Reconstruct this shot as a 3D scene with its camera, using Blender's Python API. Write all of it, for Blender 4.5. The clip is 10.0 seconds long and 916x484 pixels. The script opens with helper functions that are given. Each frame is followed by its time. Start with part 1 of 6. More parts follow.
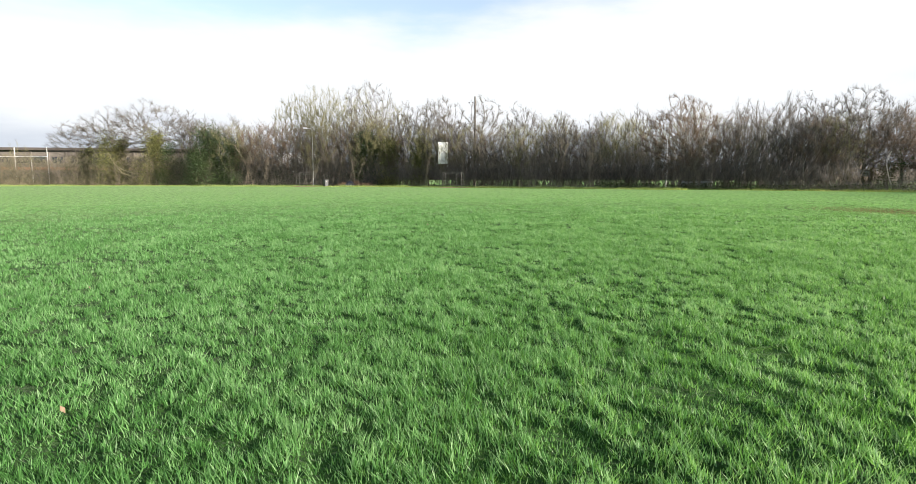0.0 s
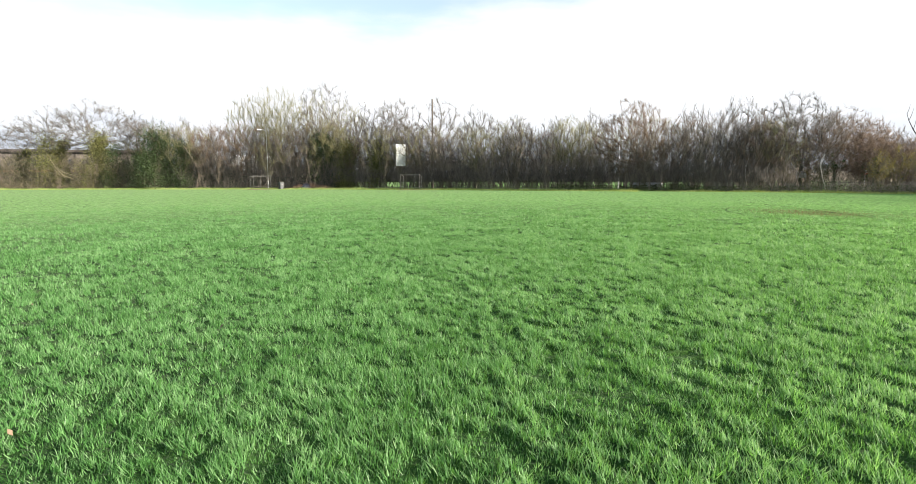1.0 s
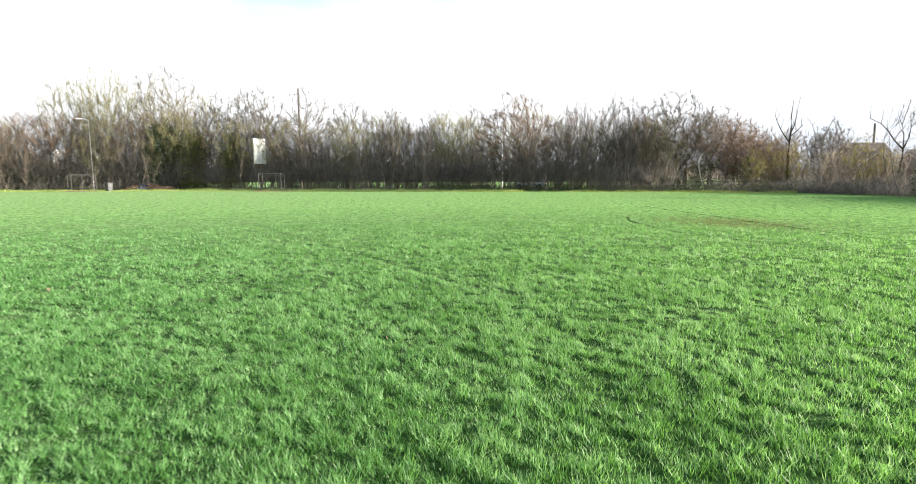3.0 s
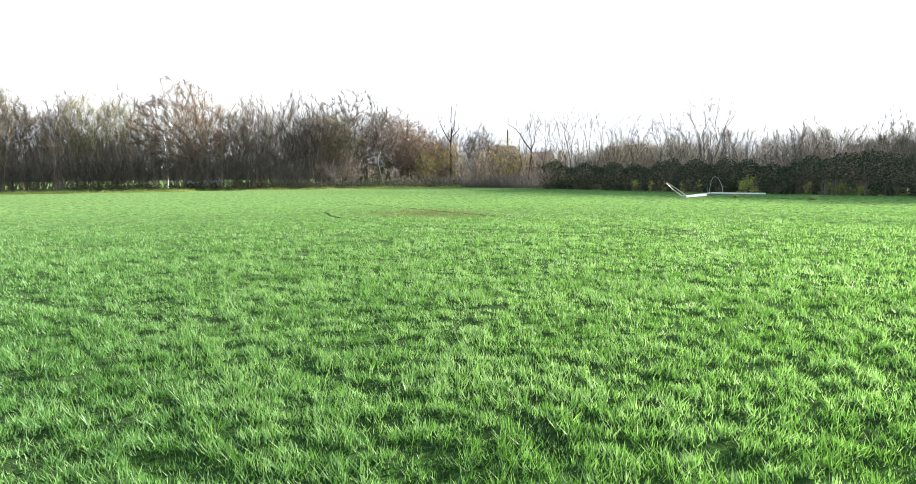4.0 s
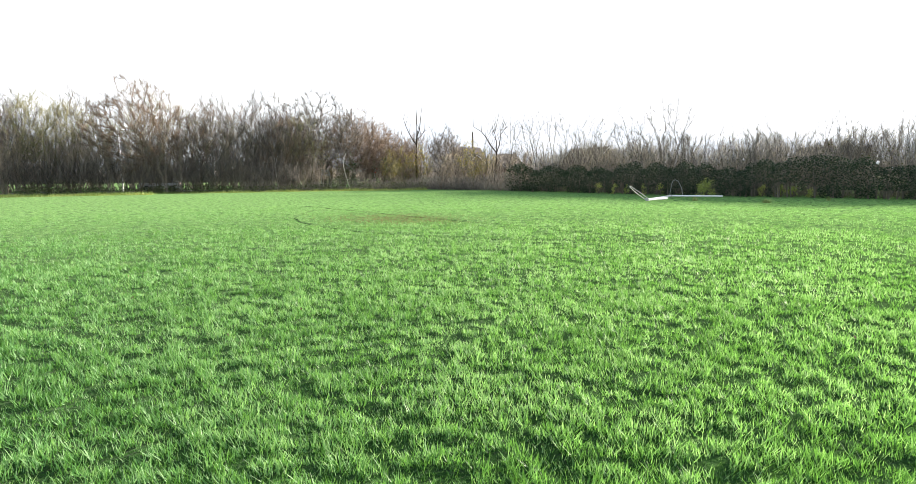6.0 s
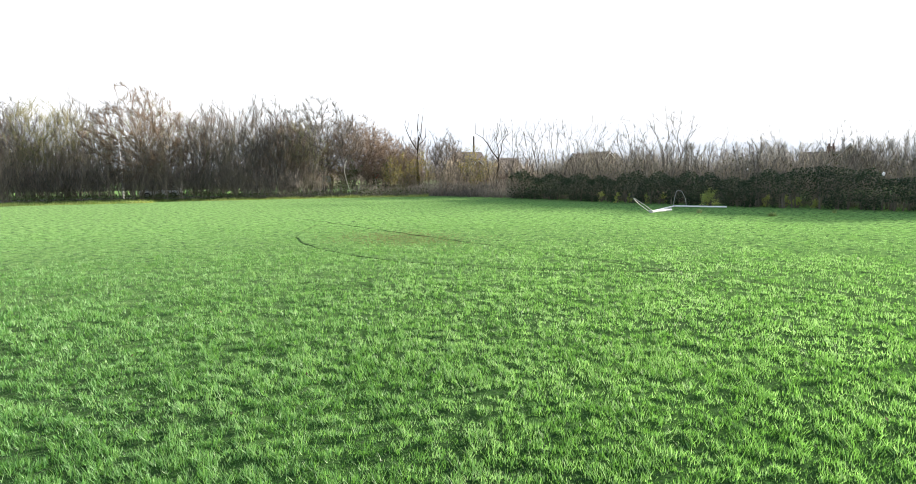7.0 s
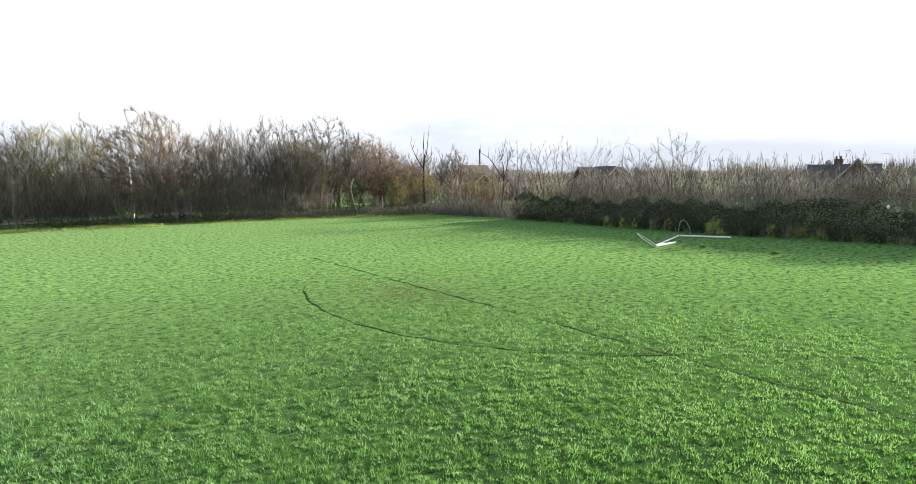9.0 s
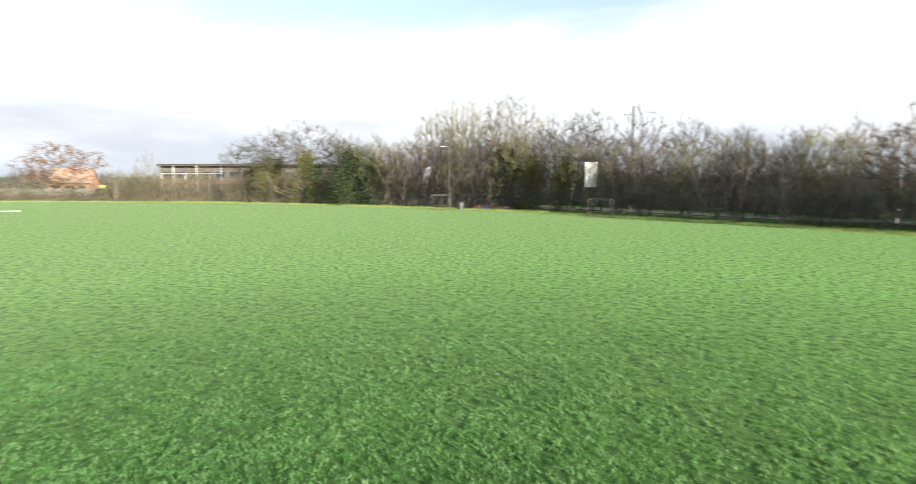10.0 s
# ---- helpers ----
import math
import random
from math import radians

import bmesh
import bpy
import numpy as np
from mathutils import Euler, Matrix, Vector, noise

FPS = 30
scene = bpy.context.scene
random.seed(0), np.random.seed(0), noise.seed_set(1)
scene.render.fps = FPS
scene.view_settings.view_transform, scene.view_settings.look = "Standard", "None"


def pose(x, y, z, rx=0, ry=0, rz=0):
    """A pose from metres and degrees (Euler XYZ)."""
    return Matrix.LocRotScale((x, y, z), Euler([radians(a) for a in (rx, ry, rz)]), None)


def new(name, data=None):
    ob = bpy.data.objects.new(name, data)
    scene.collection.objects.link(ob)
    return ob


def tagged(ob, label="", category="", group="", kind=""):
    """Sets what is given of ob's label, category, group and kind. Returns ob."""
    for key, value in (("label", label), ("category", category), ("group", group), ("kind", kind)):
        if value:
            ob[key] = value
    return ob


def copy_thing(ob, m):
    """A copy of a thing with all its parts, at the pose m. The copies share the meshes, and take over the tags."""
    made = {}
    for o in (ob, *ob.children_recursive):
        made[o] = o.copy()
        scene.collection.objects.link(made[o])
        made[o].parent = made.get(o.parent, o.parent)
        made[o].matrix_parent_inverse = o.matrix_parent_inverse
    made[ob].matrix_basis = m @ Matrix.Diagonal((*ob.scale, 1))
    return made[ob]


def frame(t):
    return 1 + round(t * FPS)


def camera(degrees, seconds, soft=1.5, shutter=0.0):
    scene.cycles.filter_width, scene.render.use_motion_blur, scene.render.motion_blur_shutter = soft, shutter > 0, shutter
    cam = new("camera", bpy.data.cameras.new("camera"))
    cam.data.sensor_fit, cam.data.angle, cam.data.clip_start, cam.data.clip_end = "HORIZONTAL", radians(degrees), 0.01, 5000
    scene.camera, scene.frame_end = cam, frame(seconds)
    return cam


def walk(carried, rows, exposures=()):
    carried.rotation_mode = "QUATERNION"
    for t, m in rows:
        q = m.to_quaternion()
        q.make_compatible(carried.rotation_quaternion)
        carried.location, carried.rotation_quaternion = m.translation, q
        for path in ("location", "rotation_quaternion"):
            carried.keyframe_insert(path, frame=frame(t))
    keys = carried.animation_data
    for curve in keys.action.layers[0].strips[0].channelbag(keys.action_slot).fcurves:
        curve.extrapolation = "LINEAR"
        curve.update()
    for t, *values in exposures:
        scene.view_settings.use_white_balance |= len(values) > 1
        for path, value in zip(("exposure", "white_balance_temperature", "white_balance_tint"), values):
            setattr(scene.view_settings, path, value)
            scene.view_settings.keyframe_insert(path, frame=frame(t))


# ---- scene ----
cam = camera(79.9, 10.0, soft=0.55, shutter=0.08)

# camera rows: seconds, x, y, z, heading (degrees left of +y), pitch, roll
ROWS = [
    (0.0, -1.97, -6.28, 1.42, 3.29, -6.77, -0.02), (0.5, -2.10, -6.50, 1.56, -0.80, -6.64, -0.03),
    (1.0, -1.80, -6.55, 1.59, -0.96, -6.68, -0.16), (1.5, -1.35, -5.70, 1.63, -0.71, -6.72, -0.16),
    (2.0, -0.85, -4.10, 1.64, -0.46, -6.79, -0.21), (2.2, -0.60, -3.30, 1.66, -0.25, -6.82, -0.18),
    (2.7, 0.15, -1.00, 1.70, -5.5, -6.85, -0.20), (3.0, 0.50, 0.35, 1.72, -12.5, -6.90, -0.22),
    (3.2, 0.68, 1.10, 1.72, -18.6, -6.94, -0.25), (3.3, 0.75, 1.40, 1.72, -25.6, -6.95, -0.30), (3.4, 0.80, 1.65, 1.70, -37.0, -7.02, -0.55),
    (3.5, 0.85, 1.85, 1.67, -39.51, -7.08, -0.80), (4.0, 0.92, 2.45, 1.44, -45.06, -7.11, -0.45),
    (4.5, 0.75, 2.48, 1.38, -47.84, -7.08, -0.55), (5.0, 0.62, 2.46, 1.28, -48.72, -7.14, -0.45),
    (5.5, 0.62, 2.50, 1.35, -48.85, -7.12, -0.45), (6.0, 0.70, 2.57, 1.62, -48.82, -7.08, -0.46),
    (6.5, 0.77, 2.64, 1.97, -48.78, -7.05, -0.47), (7.0, 0.86, 2.86, 2.30, -48.77, -7.08, -0.52),
    (7.5, 0.93, 3.01, 2.63, -48.86, -7.07, -0.62), (8.0, 1.01, 2.95, 3.28, -48.92, -7.12, -0.69),
    (8.5, 1.04, 2.70, 3.96, -48.90, -7.17, -0.75), (8.8, 1.00, 2.70, 4.24, -48.70, -7.16, -0.80),
    (9.0, 0.90, 2.70, 4.37, -48.02, -7.14, -0.84), (9.1, 0.85, 2.73, 4.38, -44.9, -7.10, -0.80),
    (9.2, 0.80, 2.76, 4.38, -40.9, -7.00, -0.76), (9.3, 0.72, 2.80, 4.38, -34.8, -6.90, -0.70),
    (9.4, 0.65, 2.84, 4.38, -26.2, -6.80, -0.66), (9.5, 0.58, 2.89, 4.38, -22.36, -6.74, -0.65),
    (9.6, 0.45, 2.95, 4.40, -18.6, -6.70, -0.50), (9.7, 0.25, 3.02, 4.45, -12.4, -6.70, -0.30),
    (9.8, 0.00, 3.10, 4.50, -1.2, -6.75, -0.10), (9.9, -0.30, 3.18, 4.56, 9.7, -6.80, 0.0),
    (10.0, -0.58, 3.27, 4.62, 20.15, -6.84, 0.05),
]
walk(cam, [(t, pose(x, y, z, 90 + p, 0, a) @ pose(0, 0, 0, 0, 0, r)) for t, x, y, z, a, p, r in ROWS],
     [(0.0, 1.80), (1.0, 1.95), (2.2, 2.14), (3.5, 2.28), (5.0, 2.3), (6.5, 2.28), (7.5, 2.1), (8.5, 2.06), (9.0, 1.97), (9.5, 1.72), (9.8, 1.72), (10.0, 1.92)])

# ---------------------------------------------------------------- light
SUN_AZ, SUN_EL = 111.0, 17.0          # clockwise from +y, above the horizon
sun_dir = Vector((math.sin(radians(SUN_AZ)) * math.cos(radians(SUN_EL)), math.cos(radians(SUN_AZ)) * math.cos(radians(SUN_EL)), math.sin(radians(SUN_EL))))
sun = new("sun", bpy.data.lights.new("sun", "SUN"))
sun.data.energy, sun.data.angle, sun.data.color = 4.2, radians(0.7), (1.0, 0.90, 0.76)
sun.rotation_mode = "QUATERNION"
sun.rotation_quaternion = (-sun_dir).to_track_quat("-Z", "Y")
sun.location = (60, -20, 40)

world = bpy.data.worlds.new("sky")
scene.world = world
world.use_nodes = True
wt = world.node_tree
wt.nodes.clear()


def wnode(kind, **kw):
    n = wt.nodes.new(kind)
    for k, v in kw.items():
        n.inputs[k].default_value = v
    return n


sky = wt.nodes.new("ShaderNodeTexSky")
sky.sky_type, sky.sun_disc = "NISHITA", False
sky.sun_elevation, sky.sun_rotation = radians(SUN_EL), radians(SUN_AZ)
sky.air_density, sky.dust_density = 1.0, 1.0
tc = wt.nodes.new("ShaderNodeTexCoord")
sep = wt.nodes.new("ShaderNodeSeparateXYZ")
wt.links.new(tc.outputs["Generated"], sep.inputs[0])
squash = wt.nodes.new("ShaderNodeMapping")
squash.inputs["Scale"].default_value = (1.0, 1.0, 4.0)
wt.links.new(tc.outputs["Generated"], squash.inputs[0])
cn = wnode("ShaderNodeTexNoise", Scale=2.2, Detail=7.0, Roughness=0.55)
wt.links.new(squash.outputs[0], cn.inputs["Vector"])


def wmath(op, a, b):
    n = wt.nodes.new("ShaderNodeMath")
    n.operation = op
    for i, v in enumerate((a, b)):
        if isinstance(v, (int, float)):
            n.inputs[i].default_value = v
        else:
            wt.links.new(v, n.inputs[i])
    return n.outputs[0]


# broken cloud: a solid bank near the horizon and towards the sun, blue above it away from the sun
away = wmath("ADD", wmath("MULTIPLY", sep.outputs["X"], -0.25), wmath("MULTIPLY", sep.outputs["Y"], 0.35))
clear = wmath("ADD", wmath("ADD", wmath("MULTIPLY", sep.outputs["Z"], 2.3), away), wmath("MULTIPLY", wmath("SUBTRACT", cn.outputs[0], 0.5), 0.55))
ramp = wt.nodes.new("ShaderNodeMapRange")
ramp.interpolation_type = "SMOOTHSTEP"
ramp.inputs["From Min"].default_value, ramp.inputs["From Max"].default_value = 0.88, 1.05
ramp.inputs["To Min"].default_value, ramp.inputs["To Max"].default_value = 0.0, 0.75
wt.links.new(clear, ramp.inputs["Value"])
# grey undersides low down
low = wt.nodes.new("ShaderNodeMapRange")
low.interpolation_type = "SMOOTHSTEP"
low.inputs["From Min"].default_value, low.inputs["From Max"].default_value = 0.01, 0.11
low.inputs["To Min"].default_value, low.inputs["To Max"].default_value = 0.0, 1.0
wt.links.new(wmath("ADD", sep.outputs["Z"], wmath("MULTIPLY", wmath("SUBTRACT", cn.outputs[0], 0.5), 0.34)), low.inputs["Value"])
cloud = wt.nodes.new("ShaderNodeMix")
cloud.data_type = "RGBA"
cloud.inputs["A"].default_value = (0.205, 0.222, 0.248, 1)
cloud.inputs["B"].default_value = (0.292, 0.302, 0.312, 1)
wt.links.new(low.outputs[0], cloud.inputs["Factor"])
cbg = wnode("ShaderNodeBackground", Strength=1.0)
wt.links.new(cloud.outputs["Result"], cbg.inputs["Color"])
sbg = wnode("ShaderNodeBackground", Strength=0.08)
wt.links.new(sky.outputs[0], sbg.inputs["Color"])
mixs = wt.nodes.new("ShaderNodeMixShader")
wt.links.new(ramp.outputs[0], mixs.inputs[0])
wt.links.new(cbg.outputs[0], mixs.inputs[1])
wt.links.new(sbg.outputs[0], mixs.inputs[2])
wout = wt.nodes.new("ShaderNodeOutputWorld")
wt.links.new(mixs.outputs[0], wout.inputs[0])


# ---------------------------------------------------------------- materials
def material(name, c1, c2, rough=0.8, scale=3.0, fine=30.0, bump=0.3, metal=0.0, spec=0.4, island=0.0, translucent=0.0, sheen=0.0, c3=None, coords="Object"):
    """Two colours mixed by coarse and fine noise, with fine relief."""
    m = bpy.data.materials.new(name)
    m.use_nodes = True
    nt = m.node_tree
    n, l = nt.nodes, nt.links
    n.clear()
    bsdf, out = n.new("ShaderNodeBsdfPrincipled"), n.new("ShaderNodeOutputMaterial")
    co = n.new("ShaderNodeTexCoord")
    a, b = n.new("ShaderNodeTexNoise"), n.new("ShaderNodeTexNoise")
    a.inputs["Scale"].default_value, b.inputs["Scale"].default_value = scale, fine
    a.inputs["Detail"].default_value, b.inputs["Detail"].default_value = 4, 6
    for t in (a, b):
        l.new(co.outputs[coords], t.inputs["Vector"])
    add = n.new("ShaderNodeMath")
    add.operation = "ADD"
    l.new(a.outputs[0], add.inputs[0])
    l.new(b.outputs[0], add.inputs[1])
    fac = add.outputs[0]
    if island:
        geo, mul, plus = n.new("ShaderNodeNewGeometry"), n.new("ShaderNodeMath"), n.new("ShaderNodeMath")
        mul.operation, plus.operation = "MULTIPLY_ADD", "ADD"
        l.new(geo.outputs["Random Per Island"], mul.inputs[0])
        mul.inputs[1].default_value, mul.inputs[2].default_value = 2 * island, -island
        l.new(fac, plus.inputs[0])
        l.new(mul.outputs[0], plus.inputs[1])
        fac = plus.outputs[0]
    rng = n.new("ShaderNodeMapRange")
    rng.inputs["From Min"].default_value, rng.inputs["From Max"].default_value = 0.7, 1.3
    l.new(fac, rng.inputs["Value"])
    ramp = n.new("ShaderNodeValToRGB")
    ramp.color_ramp.elements[0].color, ramp.color_ramp.elements[1].color = (*c1, 1), (*c2, 1)
    if c3:
        e = ramp.color_ramp.elements.new(0.5)
        e.color = (*c2, 1)
        ramp.color_ramp.elements[2].color = (*c3, 1)
    l.new(rng.outputs[0], ramp.inputs[0])
    l.new(ramp.outputs[0], bsdf.inputs["Base Color"])
    bsdf.inputs["Roughness"].default_value, bsdf.inputs["Metallic"].default_value = rough, metal
    bsdf.inputs["Specular IOR Level"].default_value = spec
    if sheen:
        bsdf.inputs['Sheen Weight'].default_value, bsdf.inputs['Sheen Roughness'].default_value = sheen, 0.35
        bsdf.inputs['Sheen Tint'].default_value = (0.97, 1.0, 0.9, 1)
    if bump:
        bp = n.new("ShaderNodeBump")
        bp.inputs["Strength"].default_value, bp.inputs["Distance"].default_value = bump, 0.02
        l.new(b.outputs[0], bp.inputs["Height"])
        l.new(bp.outputs[0], bsdf.inputs["Normal"])
    sh = bsdf.outputs[0]
    if translucent:
        tr, mx, hs = n.new("ShaderNodeBsdfTranslucent"), n.new("ShaderNodeMixShader"), n.new("ShaderNodeHueSaturation")
        hs.inputs["Hue"].default_value, hs.inputs["Saturation"].default_value, hs.inputs["Value"].default_value = 0.470, 1.15, 1.6
        l.new(ramp.outputs[0], hs.inputs["Color"])
        l.new(hs.outputs[0], tr.inputs["Color"])
        mx.inputs[0].default_value = translucent
        l.new(sh, mx.inputs[1])
        l.new(tr.outputs[0], mx.inputs[2])
        sh = mx.outputs[0]
    l.new(sh, out.inputs[0])
    return m


M_BLADE = material("grass_blade", (0.043, 0.131, 0.031), (0.093, 0.244, 0.064), 0.5, 0.9, 6.0, 0.0, spec=0.5, island=0.34, translucent=0.44, c3=(0.182, 0.333, 0.138))
M_STRAW = material("straw_blade", (0.085, 0.080, 0.036), (0.165, 0.150, 0.068), 0.7, 0.6, 3.0, 0.0, spec=0.2, island=0.4, translucent=0.3)
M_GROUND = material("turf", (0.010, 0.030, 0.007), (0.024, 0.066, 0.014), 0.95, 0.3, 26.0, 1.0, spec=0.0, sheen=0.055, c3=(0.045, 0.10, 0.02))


def far_turf(m, near, far):
    """Far ground takes lighter greens outwards, fitted to the view in place of blades."""
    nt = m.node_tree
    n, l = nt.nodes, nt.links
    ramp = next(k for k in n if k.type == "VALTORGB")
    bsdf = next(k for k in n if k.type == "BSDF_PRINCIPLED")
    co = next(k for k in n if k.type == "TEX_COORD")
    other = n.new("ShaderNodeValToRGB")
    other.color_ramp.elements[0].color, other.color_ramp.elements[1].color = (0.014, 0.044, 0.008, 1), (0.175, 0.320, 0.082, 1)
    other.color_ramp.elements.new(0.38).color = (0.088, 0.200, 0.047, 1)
    # dark specks paint the shade between far tufts into the colour
    tuft_shade, spread = n.new("ShaderNodeTexNoise"), n.new("ShaderNodeMapRange")
    tuft_shade.inputs["Scale"].default_value, tuft_shade.inputs["Detail"].default_value, tuft_shade.inputs["Roughness"].default_value = 6.0, 6, 0.72
    l.new(co.outputs["Object"], tuft_shade.inputs["Vector"])
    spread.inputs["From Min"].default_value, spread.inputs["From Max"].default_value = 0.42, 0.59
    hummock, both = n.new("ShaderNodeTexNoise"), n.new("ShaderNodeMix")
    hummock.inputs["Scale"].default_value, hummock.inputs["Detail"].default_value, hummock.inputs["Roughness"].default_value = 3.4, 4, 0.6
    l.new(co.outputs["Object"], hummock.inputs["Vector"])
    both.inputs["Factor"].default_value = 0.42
    l.new(tuft_shade.outputs[0], both.inputs["A"])
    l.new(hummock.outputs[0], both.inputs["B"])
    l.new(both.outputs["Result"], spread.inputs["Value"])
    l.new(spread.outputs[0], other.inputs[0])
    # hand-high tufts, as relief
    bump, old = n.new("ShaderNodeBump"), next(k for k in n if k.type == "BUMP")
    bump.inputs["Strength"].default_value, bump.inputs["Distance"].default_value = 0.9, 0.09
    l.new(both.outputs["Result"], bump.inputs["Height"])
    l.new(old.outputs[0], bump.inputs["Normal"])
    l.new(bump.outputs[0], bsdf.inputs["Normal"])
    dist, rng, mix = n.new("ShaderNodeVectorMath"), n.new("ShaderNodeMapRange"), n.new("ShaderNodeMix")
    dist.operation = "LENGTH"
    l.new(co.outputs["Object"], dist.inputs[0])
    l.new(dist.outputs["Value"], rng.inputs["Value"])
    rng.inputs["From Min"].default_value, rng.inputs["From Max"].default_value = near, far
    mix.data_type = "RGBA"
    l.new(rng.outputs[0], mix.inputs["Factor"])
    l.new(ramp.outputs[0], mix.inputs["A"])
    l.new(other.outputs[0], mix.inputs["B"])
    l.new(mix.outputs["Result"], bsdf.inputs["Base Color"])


far_turf(M_GROUND, 9.0, 30.0)
M_MUD = material("worn_mud", (0.10, 0.075, 0.045), (0.17, 0.13, 0.075), 0.9, 2.0, 20.0, 0.6, spec=0.2)
M_BARK = material("bark", (0.10, 0.09, 0.072), (0.21, 0.188, 0.15), 0.9, 2.0, 25.0, 0.6, spec=0.15)
M_TWIG = material("twigs", (0.064, 0.057, 0.05), (0.138, 0.121, 0.104), 0.8, 0.8, 3.0, 0.0, spec=0.2)
M_TWIG_RED = material("twigs_rusty", (0.082, 0.059, 0.044), (0.172, 0.123, 0.088), 0.8, 0.8, 3.0, 0.0, spec=0.2)
M_TWIG_OLIVE = material("twigs_olive", (0.10, 0.095, 0.050), (0.212, 0.198, 0.108), 0.8, 0.8, 3.0, 0.0, spec=0.2)
M_OLIVEBARK = material("mossy_bark", (0.10, 0.10, 0.055), (0.22, 0.205, 0.12), 0.9, 2.0, 25.0, 0.6, spec=0.15)
M_DARKTWIG = material("dark_twigs", (0.06, 0.054, 0.048), (0.14, 0.125, 0.108), 0.8, 0.8, 3.0, 0.0, spec=0.2)
M_WITHERED = material("withered_leaf", (0.05, 0.04, 0.026), (0.11, 0.085, 0.05), 0.7, 0.6, 4.0, 0.0, spec=0.2, island=0.4, translucent=0.2)
M_PALEWOOD = material("pale_broken_wood", (0.20, 0.18, 0.11), (0.36, 0.33, 0.21), 0.85, 2.0, 14.0, 0.4, spec=0.15)
M_TARP = material("slate_blue_tarpaulin", (0.035, 0.04, 0.06), (0.07, 0.078, 0.105), 0.5, 2.0, 9.0, 0.3)
M_BIRCH = material("pale_bark", (0.32, 0.29, 0.24), (0.6, 0.57, 0.5), 0.8, 3.0, 14.0, 0.4, spec=0.2)
M_DEADWOOD = material("dead_wood", (0.038, 0.032, 0.027), (0.085, 0.072, 0.058), 0.9, 2.0, 18.0, 0.5, spec=0.1)
M_THICKET = material("thicket_stems", (0.12, 0.10, 0.08), (0.27, 0.23, 0.18), 0.85, 0.25, 1.5, 0.0, spec=0.15, island=0.25)
M_SCRUB = material("scrub_stems", (0.11, 0.096, 0.064), (0.25, 0.22, 0.15), 0.85, 0.25, 1.5, 0.0, spec=0.15, island=0.3)
M_SCRUB_GREY = material("grey_scrub_stems", (0.085, 0.079, 0.068), (0.21, 0.195, 0.165), 0.85, 0.25, 1.5, 0.0, spec=0.15, island=0.3)
# undergrowth stems, the shade low in the belt painted into their colour
M_SHADE_STEM = material("shade_dark_stems", (0.066, 0.061, 0.054), (0.18, 0.162, 0.138), 0.85, 0.25, 1.5, 0.0, spec=0.1, island=0.3)
M_IVY_OLIVE = material("olive_ivy_leaf", (0.065, 0.074, 0.024), (0.19, 0.19, 0.07), 0.6, 0.6, 4.0, 0.0, spec=0.3, island=0.4, translucent=0.25)
# brick coloured dark to stand in for the houses' backlit sides
M_BRICK_DARK = material("backlit_dark_brick", (0.09, 0.055, 0.045), (0.15, 0.095, 0.08), 0.9, 2.0, 14.0, 0.4)
M_IVY = material("ivy_leaf", (0.023, 0.043, 0.015), (0.062, 0.096, 0.032), 0.6, 0.6, 4.0, 0.0, spec=0.4, island=0.4, translucent=0.2)
M_HEDGE = material("hedge_leaf", (0.02, 0.038, 0.024), (0.052, 0.08, 0.045), 0.7, 0.5, 4.0, 0.0, spec=0.15, island=0.4, translucent=0.15)
M_BRAMBLE = material("bramble_leaf", (0.04, 0.055, 0.022), (0.10, 0.11, 0.05), 0.6, 0.4, 3.0, 0.0, spec=0.3, island=0.4, translucent=0.2)
M_YELLOW = material("yellow_leaf", (0.17, 0.16, 0.035), (0.30, 0.275, 0.07), 0.6, 0.6, 4.0, 0.0, spec=0.3, island=0.4, translucent=0.35)
M_RUSTLEAF = material("rust_leaf", (0.15, 0.085, 0.04), (0.28, 0.165, 0.08), 0.6, 0.6, 4.0, 0.0, spec=0.3, island=0.4, translucent=0.3)
M_LIME = material("lime_leaf", (0.23, 0.29, 0.08), (0.42, 0.49, 0.18), 0.5, 0.9, 4.0, 0.0, spec=0.3, island=0.4, translucent=0.4)
M_WHITE = material("white_metal", (0.74, 0.75, 0.75), (0.84, 0.84, 0.83), 0.4, 1.2, 14.0, 0.1, spec=0.5)
M_STEEL = material("galvanised_steel", (0.30, 0.31, 0.32), (0.46, 0.47, 0.48), 0.45, 2.0, 20.0, 0.1, metal=0.7)
M_BIN = material("bin_plastic", (0.06, 0.063, 0.068), (0.095, 0.10, 0.105), 0.6, 2.0, 20.0, 0.1)
M_POLE = material("pole_wood", (0.06, 0.052, 0.044), (0.12, 0.104, 0.086), 0.9, 1.0, 18.0, 0.4)
M_ASPHALT = material("asphalt", (0.04, 0.04, 0.042), (0.07, 0.07, 0.072), 0.9, 0.8, 40.0, 0.5, spec=0.3)
M_BRICK = material("brick_wall", (0.22, 0.11, 0.075), (0.36, 0.2, 0.14), 0.9, 2.0, 14.0, 0.4)
M_ROOF = material("roof_tile", (0.05, 0.042, 0.04), (0.10, 0.085, 0.08), 0.85, 1.5, 12.0, 0.5)
M_ROOF_OR = material("orange_roof_tile", (0.27, 0.17, 0.125), (0.36, 0.245, 0.185), 0.85, 1.5, 12.0, 0.5)
